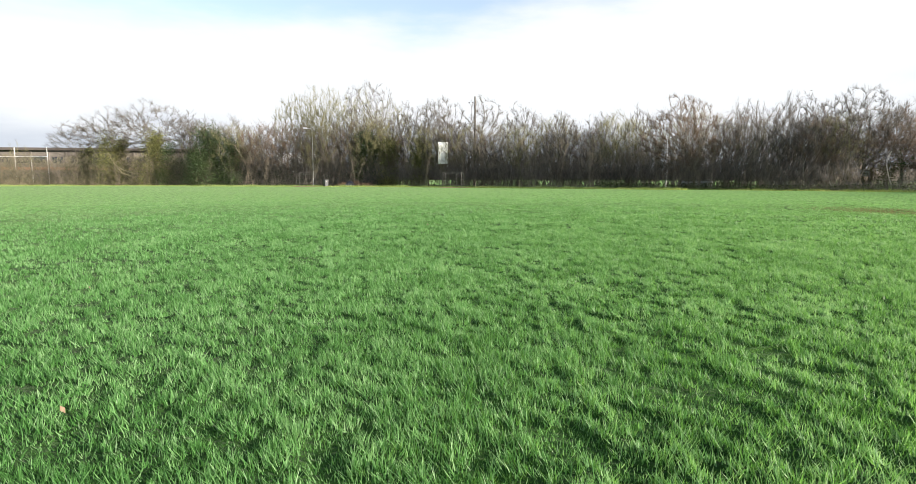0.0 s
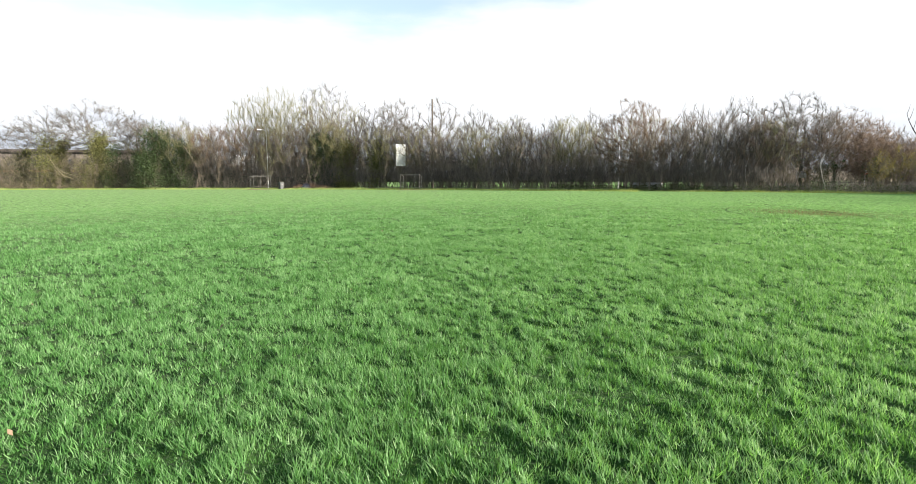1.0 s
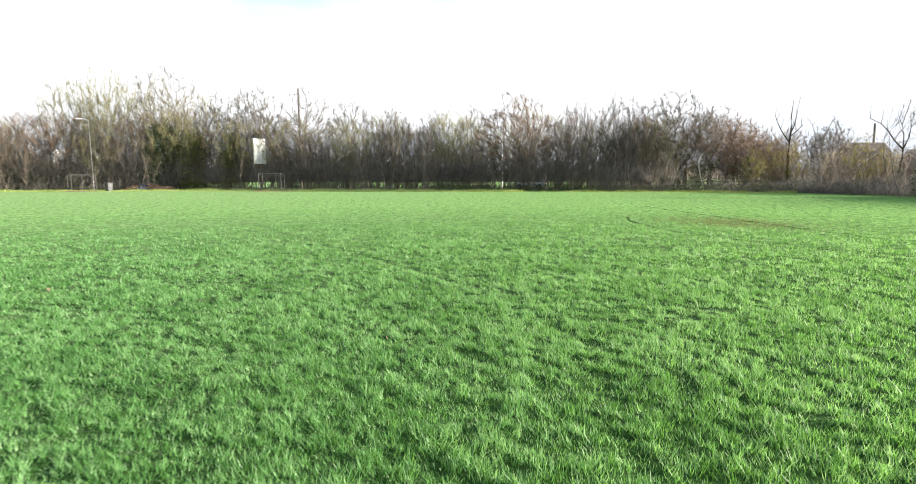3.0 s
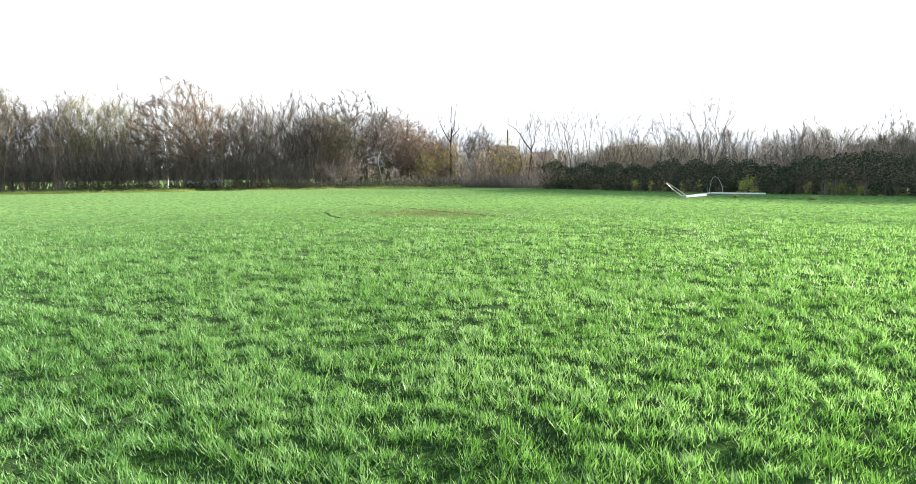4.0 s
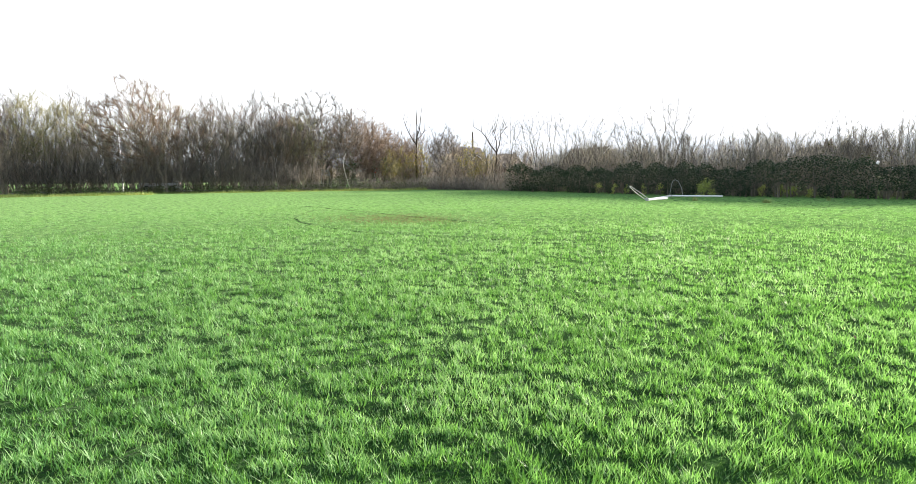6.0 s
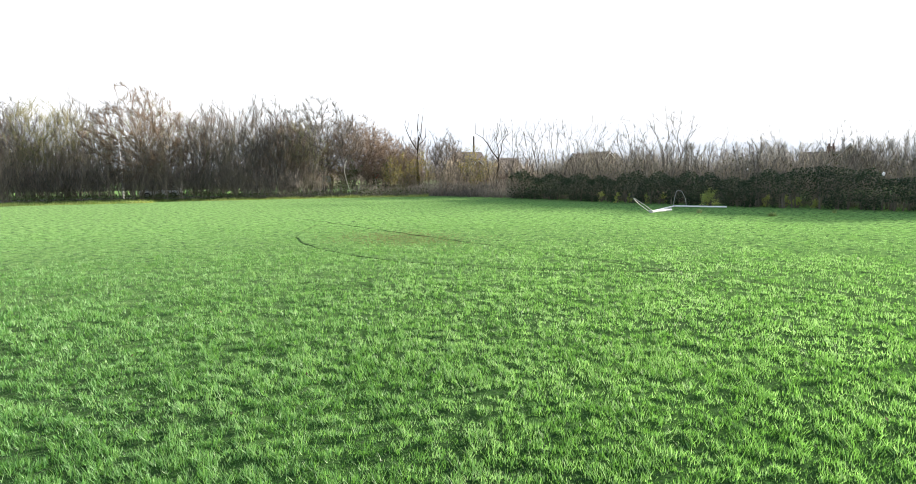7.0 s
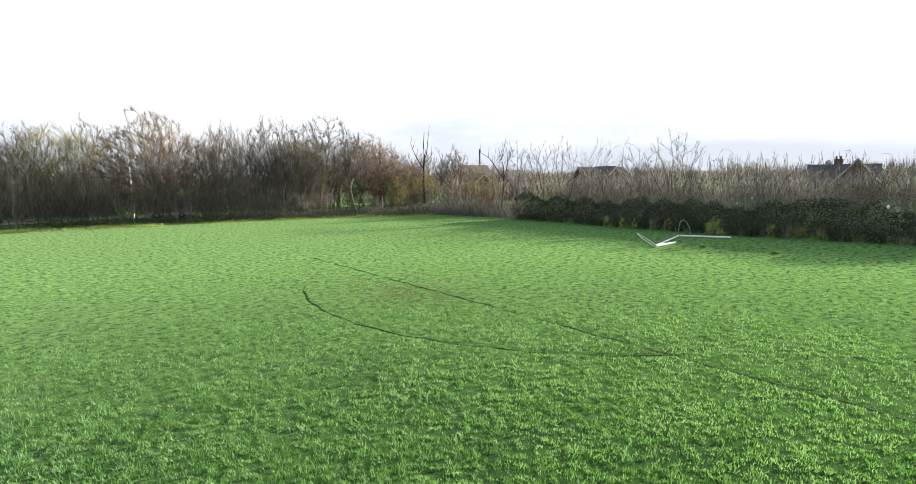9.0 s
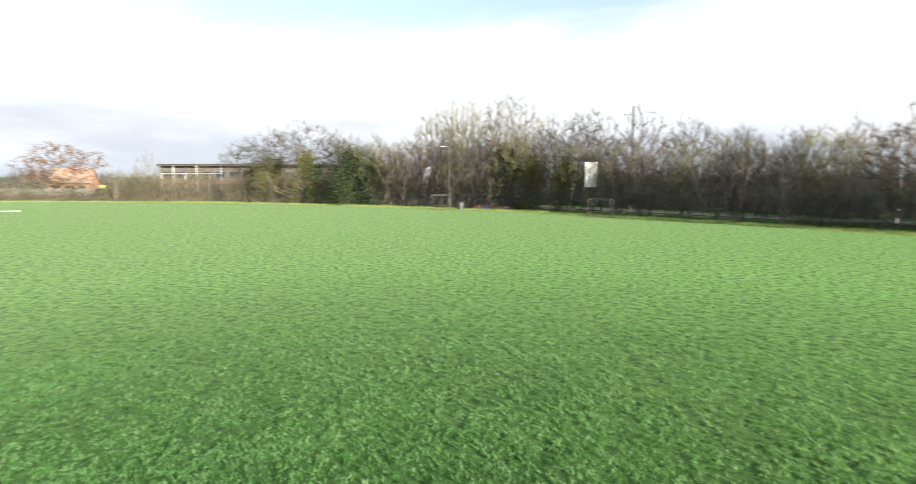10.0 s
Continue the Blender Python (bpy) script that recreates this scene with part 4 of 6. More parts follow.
def build_thickets():
    """Bare scrub under and between the trees, and brambles at its foot."""
    rs = np.random.RandomState(31)

    def shrub_arrays(h, stems, seed):
        """A many-stemmed bush as one set of fine spikes."""
        r = np.random.RandomState(seed)
        n = 80 * stems
        t = r.rand(n)
        a, b = r.randint(0, stems, n), r.normal(0, 0.2, (stems, 2))
        foot = r.normal(0, 0.35, (stems, 2))
        z = h * t ** 0.8
        p0 = np.concatenate([foot[a] + b[a] * z[:, None] * (0.6 + 0.4 * t[:, None]), z[:, None] - 0.05], 1)
        d = np.concatenate([b[a] * 1.2 + r.normal(0, 0.34, (n, 2)), r.uniform(0.35, 1.0, (n, 1))], 1)
        p1 = p0 + d * r.uniform(0.35, 0.95, (n, 1))
        v, f = spikes(p0, p1, r.uniform(0.009, 0.016, n))
        k = np.arange(7) / 7
        q0 = np.array([[*(foot[i] + b[i] * (h * x) * (0.6 + 0.4 * x)), h * x - 0.05] for i in range(stems) for x in k])
        q1 = np.array([[*(foot[i] + b[i] * (h * x) * (0.6 + 0.4 * x)), h * x - 0.05] for i in range(stems) for x in k + 1 / 7])
        w, g = spikes(q0, q1 + (q1 - q0) * 0.5, np.tile(0.028 * (1 - 0.7 * k), stems))
        return np.concatenate([v, w]), np.concatenate([f, g + len(v)])

    kinds = [shrub_arrays(4.5, 6, 200 + i) for i in range(7)]

    def belt(name, label, line, s0, s1, count, off0, off1, hmin, hmax, mat=M_THICKET):
        vs, fs, base = [], [], 0
        for i in range(count):
            s = s0 + (s1 - s0) * (i + rs.rand()) / count
            p = off_edge(line, s, rs.uniform(off0, off1))
            v, f = kinds[rs.randint(len(kinds))]
            k, a = rs.uniform(hmin, hmax) / 4.5, rs.rand() * 6.283
            q = np.stack([v[:, 0] * math.cos(a) - v[:, 1] * math.sin(a), v[:, 0] * math.sin(a) + v[:, 1] * math.cos(a), v[:, 2]], 1) * k
            q[:, :2] += np.array([p.x, p.y])
            vs.append(q), fs.append(f + base)
            base += len(v)
        ob = part(name, mesh_np(name, np.concatenate(vs), np.concatenate(fs)), mat)
        tagged(ob, label, "thicket", kind="stuff")

    def leaf_belt(name, label, line, s0, s1, count, off0, off1, hmax, mat, size, power=1.6):
        s = s0 + (s1 - s0) * rs.rand(count)
        pts = []
        wob = lattice_noise(s * 150, s * 0, 2.2, 77)
        for i in range(count):
            p = off_edge(line, s[i], rs.uniform(off0, off1))
            h = hmax * (0.65 + 0.5 * wob[i])
            z = h * rs.rand() ** power
            pts.append((p.x, p.y, z + 0.03))
        pts = np.array(pts)
        ob = part(name, mesh_np(name, *leaf_cards(pts, size, rs)), mat)
        tagged(ob, label, "undergrowth", kind="stuff")

    def brush(name, label, line, s0, s1, count, off0, off1, h, mat, lean=0.35, bias=1.5, size=1.5, low=0.0, thick=1.0):
        """Crowded upright stems and twigs that fill the belt."""
        s = s0 + (s1 - s0) * rs.rand(count)
        o = off0 + (off1 - off0) * rs.rand(count)
        q = np.array([tuple(off_edge(line, a, b)) for a, b in zip(s, o)])
        hh = h * (0.6 + 0.4 * lattice_noise(q[:, 0], q[:, 1], 3.0, 61) + 0.35 * lattice_noise(q[:, 0], q[:, 1], 1.1, 62))
        z = low + (hh - low) * rs.rand(count) ** bias
        ln = size * rs.uniform(0.5, 1.3, count) * np.where(z < 0.3 * hh, 1.4, 1.0)
        d = np.stack([rs.normal(0, lean, count), rs.normal(0, lean, count), rs.uniform(0.5, 1.0, count)], 1)
        d /= np.linalg.norm(d, axis=1, keepdims=True)
        p0 = np.stack([q[:, 0], q[:, 1], np.maximum(z - ln * 0.5, low * np.where(rs.rand(count) < 0.06, 0, 0.85) - 0.02)], 1)
        v, f = spikes(p0, p0 + d * ln[:, None], rs.uniform(0.009, 0.022, count) * thick)
        tagged(part(name, mesh_np(name, v, f), mat), label, "thicket", kind="stuff")

    belt("thicket", "dense bare brown scrub along the field edge", FAR_EDGE, 0.44, 0.93, 80, 1.2, 5.5, 3.8, 6.6)
    belt("thicket", "low bare scrub and dead stems by the fence", FAR_EDGE, 0.0, 0.42, 30, 0.5, 4.5, 2.8, 4.6)
    belt("thicket", "tangled bare grey shrubs behind the hedge", RIGHT_EDGE, 0.14, 0.70, 46, 2.2, 7.0, 3.2, 4.4, M_SCRUB_GREY)
    brush("thicket", "crowded grey-brown stems under the trees", FAR_EDGE, 0.46, 0.62, 7000, 1.5, 7.5, 5.0, M_THICKET, 0.2, 1.1, 1.6, 0.0, 1.3)
    brush("thicket", "crowded grey-brown stems under the trees, open at the foot", FAR_EDGE, 0.62, 0.83, 9000, 1.5, 5.0, 4.6, M_THICKET, 0.2, 1.0, 1.5, 1.2, 1.3)
    brush("thicket", "bare bushes with open stems near the road", FAR_EDGE, 0.82, 0.945, 3600, 1.8, 5.5, 4.0, M_THICKET, 0.2, 0.9, 1.3, 1.2, 1.2)
    # lower layer: shade under the trees is put into the stem colour
    brush("thicket", "dense undergrowth below the trees, its stems coloured dark for shade", FAR_EDGE, 0.425, 0.62, 12000, 0.9, 4.5, 3.6, M_SHADE_STEM, 0.32, 1.0, 0.9, 0.25, 1.2)
    brush("thicket", "dense undergrowth on bare stems, coloured dark for shade", FAR_EDGE, 0.62, 0.93, 15000, 0.9, 4.0, 3.1, M_SHADE_STEM, 0.34, 1.0, 0.85, 1.2, 1.2)
    brush("thicket", "dark bare woodland edge beyond the road", FAR_EDGE, 0.3, 1.0, 13000, 16.0, 22.0, 6.0, M_THICKET, 0.25, 1.2, 2.4, 0.0, 2.2)
    brush("thicket", "low brown stems at the field corner", FAR_EDGE, 0.90, 1.03, 4200, 0.6, 3.4, 1.1, M_SCRUB_GREY, 0.5, 1.2, 0.6, 0.0, 0.9)
    belt("thicket", "bare brown bushes between the corner and the hedge", RIGHT_EDGE, -0.10, 0.13, 34, 1.5, 8.0, 2.2, 3.9, M_THICKET)
    belt("thicket", "bare brown bushes behind the field corner", FAR_EDGE, 0.95, 1.03, 12, 3.0, 11.0, 2.0, 4.2, M_THICKET)
    brush("thicket", "tangled brown stems between the corner and the hedge", RIGHT_EDGE, -0.05, 0.13, 6000, 1.0, 6.0, 1.5, M_SCRUB_GREY, 0.5, 1.2, 0.8, 0.0, 0.9)
    brush("thicket", "low brown stems and dead bracken by the fence", FAR_EDGE, 0.0, 0.30, 9000, 0.4, 4.0, 2.3, M_SCRUB, 0.6, 1.5, 1.1)
    brush("thicket", "brown hedge of bare stems beneath the ivy-clad trees", FAR_EDGE, 0.20, 0.47, 19000, 0.5, 5.0, 5.2, M_SCRUB, 0.6, 1.0, 1.2, 0.0, 1.15)
    brush("thicket", "tangled grey-brown scrub filling the ground behind the hedge", RIGHT_EDGE, 0.13, 0.74, 25000, 2.0, 10.0, 3.9, M_SCRUB_GREY, 0.28, 1.0, 1.15, 0.0, 0.9)
    brush("thicket", "dry tan stems among the scrub behind the hedge", RIGHT_EDGE, 0.13, 0.74, 12000, 2.0, 8.0, 3.8, M_SCRUB, 0.28, 0.95, 1.05, 0.0, 0.75)
    brush("thicket", "low bare wood behind the houses", BACK_LINE, 0.0, 1.0, 9000, -3.0, 4.0, 3.4, M_THICKET, 0.25, 1.0, 1.8, 0.0, 1.9)
    leaf_belt("undergrowth", "dull green bramble leaves among the scrub behind the hedge", RIGHT_EDGE, 0.1, 0.7, 9000, 1.8, 5.0, 3.2, M_BRAMBLE, 0.06, 0.9)
    leaf_belt("undergrowth", "dark bramble and ivy undergrowth beneath the trees", FAR_EDGE, 0.46, 0.63, 10000, 1.4, 4.5, 2.6, M_HEDGE, 0.13)
    leaf_belt("undergrowth", "brown bramble undergrowth by the fence", FAR_EDGE, 0.0, 0.45, 14000, 0.4, 3.5, 4.4, M_BRAMBLE, 0.10, 1.1)
    leaf_belt("undergrowth", "low weeds and brambles at the field corner", FAR_EDGE, 0.80, 1.0, 9000, 0.2, 2.6, 0.75, M_BRAMBLE, 0.08)


HEDGE_GAPS = ((22.9, 0.55), (21.4, 0.35), (20.6, 0.3), (19.1, 0.35), (18.0, 0.4), (14.4, 0.75), (11.2, 0.4), (10.1, 0.35), (9.5, 0.5), (8.4, 0.4))


def build_hedge():
    """The clipped evergreen hedge down the near side, with thin places at its foot."""
    rs = np.random.RandomState(41)
    root = holder("evergreen_hedge")
    tagged(root, "dark evergreen hedge, patchy at its foot", "hedge")
    n = 78000
    s = 0.118 + 0.562 * rs.rand(n)
    th = rs.rand(n) * 2 * np.pi
    rr = np.sqrt(rs.uniform(0.35, 1.0, n))
    top = 2.05 + 0.9 * (lattice_noise(s * 100, s * 0, 0.9, 51) - 0.5) + 0.5 * (lattice_noise(s * 100, s * 0, 6.0, 52) - 0.5)
    off = 1.2 + 0.95 * rr * np.cos(th)
    z = 0.5 * top * (1 + rr * np.sin(th) * 1.02)
    pts, keep = [], lattice_noise(s * 100, s * 0 + 3, 1.1, 53)
    for i in range(n):
        if z[i] < 0.5 and keep[i] > 0.66 - 0.1 * z[i]:
            continue
        p = off_edge(RIGHT_EDGE, s[i], off[i])
        if any(abs(p.y - g) < w * math.sqrt(max(0.0, 1 - (z[i] / 0.95) ** 2)) for g, w in HEDGE_GAPS):
            continue
        pts.append((p.x, p.y, max(z[i], 0.03)))
    part("foliage", mesh_np("foliage", *leaf_cards(np.array(pts), 0.056, rs)), M_HEDGE, root)
    stem = mesh_np("stem", *tube_mesh([(0, 0, -0.05)], [(0.08, 0.06, 1.0)], np.array([0.05]), np.array([0.022]), 5))
    stem.materials.append(M_BARK)
    for i in range(110):
        p = off_edge(RIGHT_EDGE, 0.12 + 0.56 * rs.rand(), 1.2 + rs.normal(0, 0.3))
        ob = new("stem", stem)
        ob.parent = root
        ob.matrix_basis = Matrix.Translation((p.x, p.y, 0)) @ Matrix.Rotation(rs.rand() * 6.28, 4, "Z")

    def leafy_bush(name, x, y, r, h, mat, count, size, label):
        lobes = max(8, int(h * 9))
        lz = rs.uniform(0.05, 0.95, lobes)
        la, lr = rs.rand(lobes) * 6.283, np.sqrt(rs.uniform(0.1, 1.0, lobes)) * (1.05 - 0.75 * lz ** 1.5)
        lc = np.stack([np.cos(la) * lr * r * 0.8, np.sin(la) * lr * r * 0.8, lz * h], 1)
        i = rs.randint(0, lobes, count)
        q = lc[i] + rs.normal(0, 0.22 * min(r, h / 2), (count, 3)) * np.array([1, 1, 1.1]) + np.array([x, y, 0])
        q[:, 2] = np.abs(q[:, 2])
        ob = holder(name)
        tagged(ob, label, "bush")
        part("foliage", mesh_np("foliage", *leaf_cards(q, size, rs)), mat, ob)
        p0 = np.array([[x, y, -0.05]] * 6)
        p1 = p0 + np.stack([rs.normal(0, r * 0.4, 6), rs.normal(0, r * 0.4, 6), np.full(6, h * 0.75)], 1)
        part("stem", mesh_np("stems", *tube_mesh(p0, p1, np.full(6, 0.03), np.full(6, 0.012), 5)), M_BARK, ob)

    leafy_bush("lime_bush", 39.9, 14.35, 0.8, 1.1, M_LIME, 1100, 0.055, "bright yellow-green bush at the foot of the hedge")
    # bright lime clumps added in place of sunlit grass seen through the gaps
    for y, w in HEDGE_GAPS:
        if w < 0.7:
            leafy_bush("lime_bush", 40.9 + rs.uniform(-0.2, 0.2), y, 0.8 * w, 0.75, M_LIME, 260, 0.055, "yellow-green leaf clump in place of sunlit grass through the hedge foot")
    leafy_bush("bramble_bush", 39.4, 53.4, 1.3, 2.9, M_BRAMBLE, 1500, 0.08, "dull green bramble bush at the field corner")
    leafy_bush("ivy_bush", -47.8, 81.9, 3.9, 9.0, M_IVY, 16000, 0.11, "tall dark ivy-smothered bush")
    leafy_bush("ivy_bush", -43.6, 81.5, 2.6, 7.4, M_IVY, 9000, 0.11, "narrow dark ivy-smothered bush")
    leafy_bush("ivy_bush", -21.5, 79.0, 2.2, 8.6, M_IVY, 6500, 0.11, "dark ivy-smothered bush beside the tall ash")
    leafy_bush("ivy_bush", -65.4, 82.6, 3.0, 8.8, M_IVY_OLIVE, 8500, 0.1, "olive-green ivy mass round the foot of a tree")
    leafy_bush("ivy_bush", -57.4, 82.6, 3.2, 9.0, M_IVY_OLIVE, 9000, 0.1, "olive-green ivy mass round the foot of a tree")
    leafy_bush("ivy_bush", -55.0, 82.4, 2.2, 6.8, M_IVY, 5000, 0.1, "dark ivy-smothered bush under bare trees")
    leafy_bush("ivy_bush", -50.8, 82.2, 2.4, 6.4, M_IVY, 5000, 0.1, "dark ivy-smothered bush under bare trees")
    leafy_bush("ivy_bush", -17.1, 77.7, 2.4, 7.2, M_IVY_OLIVE, 7500, 0.11, "olive-green overgrown bush beneath the bare willows")
    leafy_bush("ivy_bush", -11.9, 75.7, 2.2, 7.2, M_IVY_OLIVE, 6500, 0.11, "olive-green overgrown bush beside the board")


build_ground()
build_trees()
build_thickets()
build_hedge()


# ---------------------------------------------------------------- things round the field
def bearing(x, y, tx=-1.0, ty=-3.0):
    """Turn about z that points a thing's -y side at a place."""
    return math.atan2(ty - y, tx - x) + math.pi / 2


def stand(name, x, y, rz, label, category, group="", z=0.0):
    return tagged(holder(name, Matrix.Translation((x, y, z)) @ Matrix.Rotation(rz, 4, "Z")), label, category, group)


def strip(line_pts, width, z, name, mat, label, category, kind="structure"):
    """A flat ribbon along a line, with a little thickness."""
    bm = bmesh.new()
    pts = [Vector(p) for p in line_pts]
    rows = []
    for i, p in enumerate(pts):
        d = (pts[min(i + 1, len(pts) - 1)] - pts[max(i - 1, 0)]).normalized()
        n = Vector((-d.y, d.x)) * (width[i % len(width)] if isinstance(width, tuple) else width) / 2
        rows.append([bm.verts.new((q.x, q.y, zz)) for q in (p - n, p + n) for zz in (z, -0.05)])
    for a, b in zip(rows, rows[1:]):
        bm.faces.new((a[0], b[0], b[2], a[2]))
        bm.faces.new((a[1], b[1], b[0], a[0]))
        bm.faces.new((a[2], b[2], b[3], a[3]))
    bmesh.ops.recalc_face_normals(bm, faces=bm.faces)
    return tagged(part(name, bm, mat), label, category, kind=kind)


def build_road():
    pts = [off_edge(FAR_EDGE, s, 10.5) for s in (0.36, 0.45, 0.55, 0.65, 0.75, 0.85, 0.93)]
    d = (pts[-1] - pts[-2]).normalized()
    pts += [pts[-1] + d * 20, pts[-1] + d * 45, pts[-1] + d * 120]
    strip(pts, 6.0, 0.02, "road", M_ASPHALT, "narrow asphalt road behind the tree belt", "road")
    kerb = [p + Vector((-d.y, d.x)) * -3.1 for p in pts]
    strip(kerb, 0.14, 0.10, "kerb", M_CONCRETE, "concrete kerb along the road", "kerb")


def build_dugout(x, y, rz):
    """The bare tube frame of a team shelter."""
    root = stand("dugout_frame", x, y, rz, "bare grey tube frame of a roofless team dugout", "dugout", "dugouts")
    w, dp, h, hb = 1.28, 0.75, 2.1, 1.9
    for sx in (-w, w):
        part("post", tubes([(sx, -dp, -0.1), (sx, -dp, h)], 0.028), M_DUGOUT, root)
        part("post", tubes([(sx, dp, -0.1), (sx, dp, hb)], 0.028), M_DUGOUT, root)
        part("side_rail", tubes([(sx, -dp, h - 0.02), (sx, dp, hb - 0.02)], 0.024), M_DUGOUT, root)
        part("side_rail", tubes([(sx, -dp, 0.95), (sx, dp, 0.95)], 0.026), M_DUGOUT, root)
        part("side_rail", tubes([(sx, -dp, 0.45), (sx, dp, 0.45)], 0.026), M_DUGOUT, root)
    part("roof_rail", tubes([(-w, -dp, h - 0.02), (w, -dp, h - 0.02)], 0.026), M_DUGOUT, root)
    part("roof_rail", tubes([(-w, dp, hb - 0.02), (w, dp, hb - 0.02)], 0.026), M_DUGOUT, root)
    part("back_post", tubes([(0.25, dp, -0.1), (0.25, dp, hb)], 0.024), M_DUGOUT, root)
    part("bench", box((0, dp - 0.2, 0.42), (2 * w - 0.1, 0.2, 0.035), 0.008), M_POLE, root, "weathered plank bench")


def blotch(x, y, rx, ry, seed, name, mat, label):
    """A low uneven patch of bare soil or litter on the turf."""
    rs = random.Random(seed)
    bm = bmesh.new()
    n = 28
    rim = []
    for i in range(n):
        a = i * 2 * math.pi / n
        k = 1 + 0.22 * math.sin(3 * a + seed) + rs.uniform(-0.14, 0.14)
        rim.append(bm.verts.new((x + rx * k * math.cos(a), y + ry * k * math.sin(a), -0.02)))
    inner = [bm.verts.new((x + (v.co.x - x) * 0.72, y + (v.co.y - y) * 0.72, 0.035 + rs.uniform(-0.012, 0.02))) for v in rim]
    c = bm.verts.new((x, y, 0.05))
    for i in range(n):
        j = (i + 1) % n
        bm.faces.new((rim[i], rim[j], inner[j], inner[i]))
        bm.faces.new((inner[i], inner[j], c))
    return tagged(part(name, bm, mat), label, "bare patch", kind="structure")


def build_bin(x, y, rz):
    root = stand("wheelie_bin", x, y, rz, "dark grey plastic wheelie bin at the field edge", "bin")
    bm = bmesh.new()
    lo, hi = [], []
    for sx, sy in ((-1, -1), (1, -1), (1, 1), (-1, 1)):
        lo.append(bm.verts.new((sx * 0.22, sy * 0.26, 0.05)))
        hi.append(bm.verts.new((sx * 0.29, sy * 0.36, 0.98)))
    bm.faces.new(lo[::-1])
    bm.faces.new(hi)
    for i in range(4):
        bm.faces.new((lo[i], lo[(i + 1) % 4], hi[(i + 1) % 4], hi[i]))
    bmesh.ops.bevel(bm, geom=list(bm.edges), offset=0.02, segments=2, affect="EDGES")
    part("body", bm, M_BIN, root)
    part("lid", box((0, -0.01, 1.02), (0.62, 0.78, 0.06), 0.02), M_BIN, root)
    part("handle", tubes([(-0.24, 0.42, 0.97), (0.24, 0.42, 0.97)], 0.018), M_BIN, root)
    for sx in (-0.26, 0.26):
        bm = bmesh.new()
        bmesh.ops.create_cone(bm, cap_ends=True, segments=16, radius1=0.1, radius2=0.1, depth=0.05, matrix=Matrix.Translation((sx, 0.27, 0.1)) @ Matrix.Rotation(radians(90), 4, "Y"))
        part("wheel", bm, M_TYRE, root)
    part("sticker", box((0.0, -0.335, 0.78), (0.1, 0.006, 0.1), 0.0), M_WHITE, root, "white paper sticker")


def build_board(x, y, rz):
    root = stand("sign_board", x, y, rz, "tall blank white board on steel posts among the trees", "sign board")
    part("panel", box((0, 0, 4.85), (1.6, 0.05, 3.1), 0.015), M_RENDER, root)
    for sx in (-0.6, 0.6):
        part("post", tubes([(sx, 0.08, -0.1), (sx, 0.08, 6.2)], 0.04), M_POLE, root)
    for z in (3.7, 5.9):
        part("rail", box((0, 0.05, z), (1.5, 0.04, 0.08), 0.006), M_POLE, root)


def build_lamp(x, y, h, rz, mat, label, r=0.075):
    root = stand("street_lamp", x, y, rz, label, "street lamp")
    part("pole", tubes([(0, 0, -0.1), (0, 0, 1.2), (0, 0, 1.25), (0, 0, h)], [r * 1.15, r * 1.15, r, r * 0.7], 10), mat, root, smooth=False)
    part("arm", tubes([(0, 0, h - 0.05), (-0.3, 0, h + 0.12), (-0.75, 0, h + 0.18)], 0.03), M_STEEL, root)
    bm = box((-1.0, 0, h + 0.17), (0.62, 0.24, 0.12), 0.04)
    head = part("lamp_head", bm, M_RENDER, root)
    part("lens", box((-1.02, 0, h + 0.095), (0.42, 0.16, 0.03), 0.01), M_GLASS, head)


def build_pole(x, y, h, label):
    root = stand("telegraph_pole", x, y, 0.3, label, "telegraph pole")
    part("pole", tubes([(0, 0, -0.1), (0, 0, h * 0.5), (0, 0, h)], [0.17, 0.145, 0.115], 10), M_POLE, root)
    part("cap", box((0, 0, h + 0.02), (0.26, 0.26, 0.05), 0.01), M_STEEL, root)
    for i in range(4):
        part("step", tubes([(-0.22, 0, h - 1.2 - i * 0.45), (0.22, 0, h - 1.2 - i * 0.45)], 0.014, 6), M_STEEL, root)


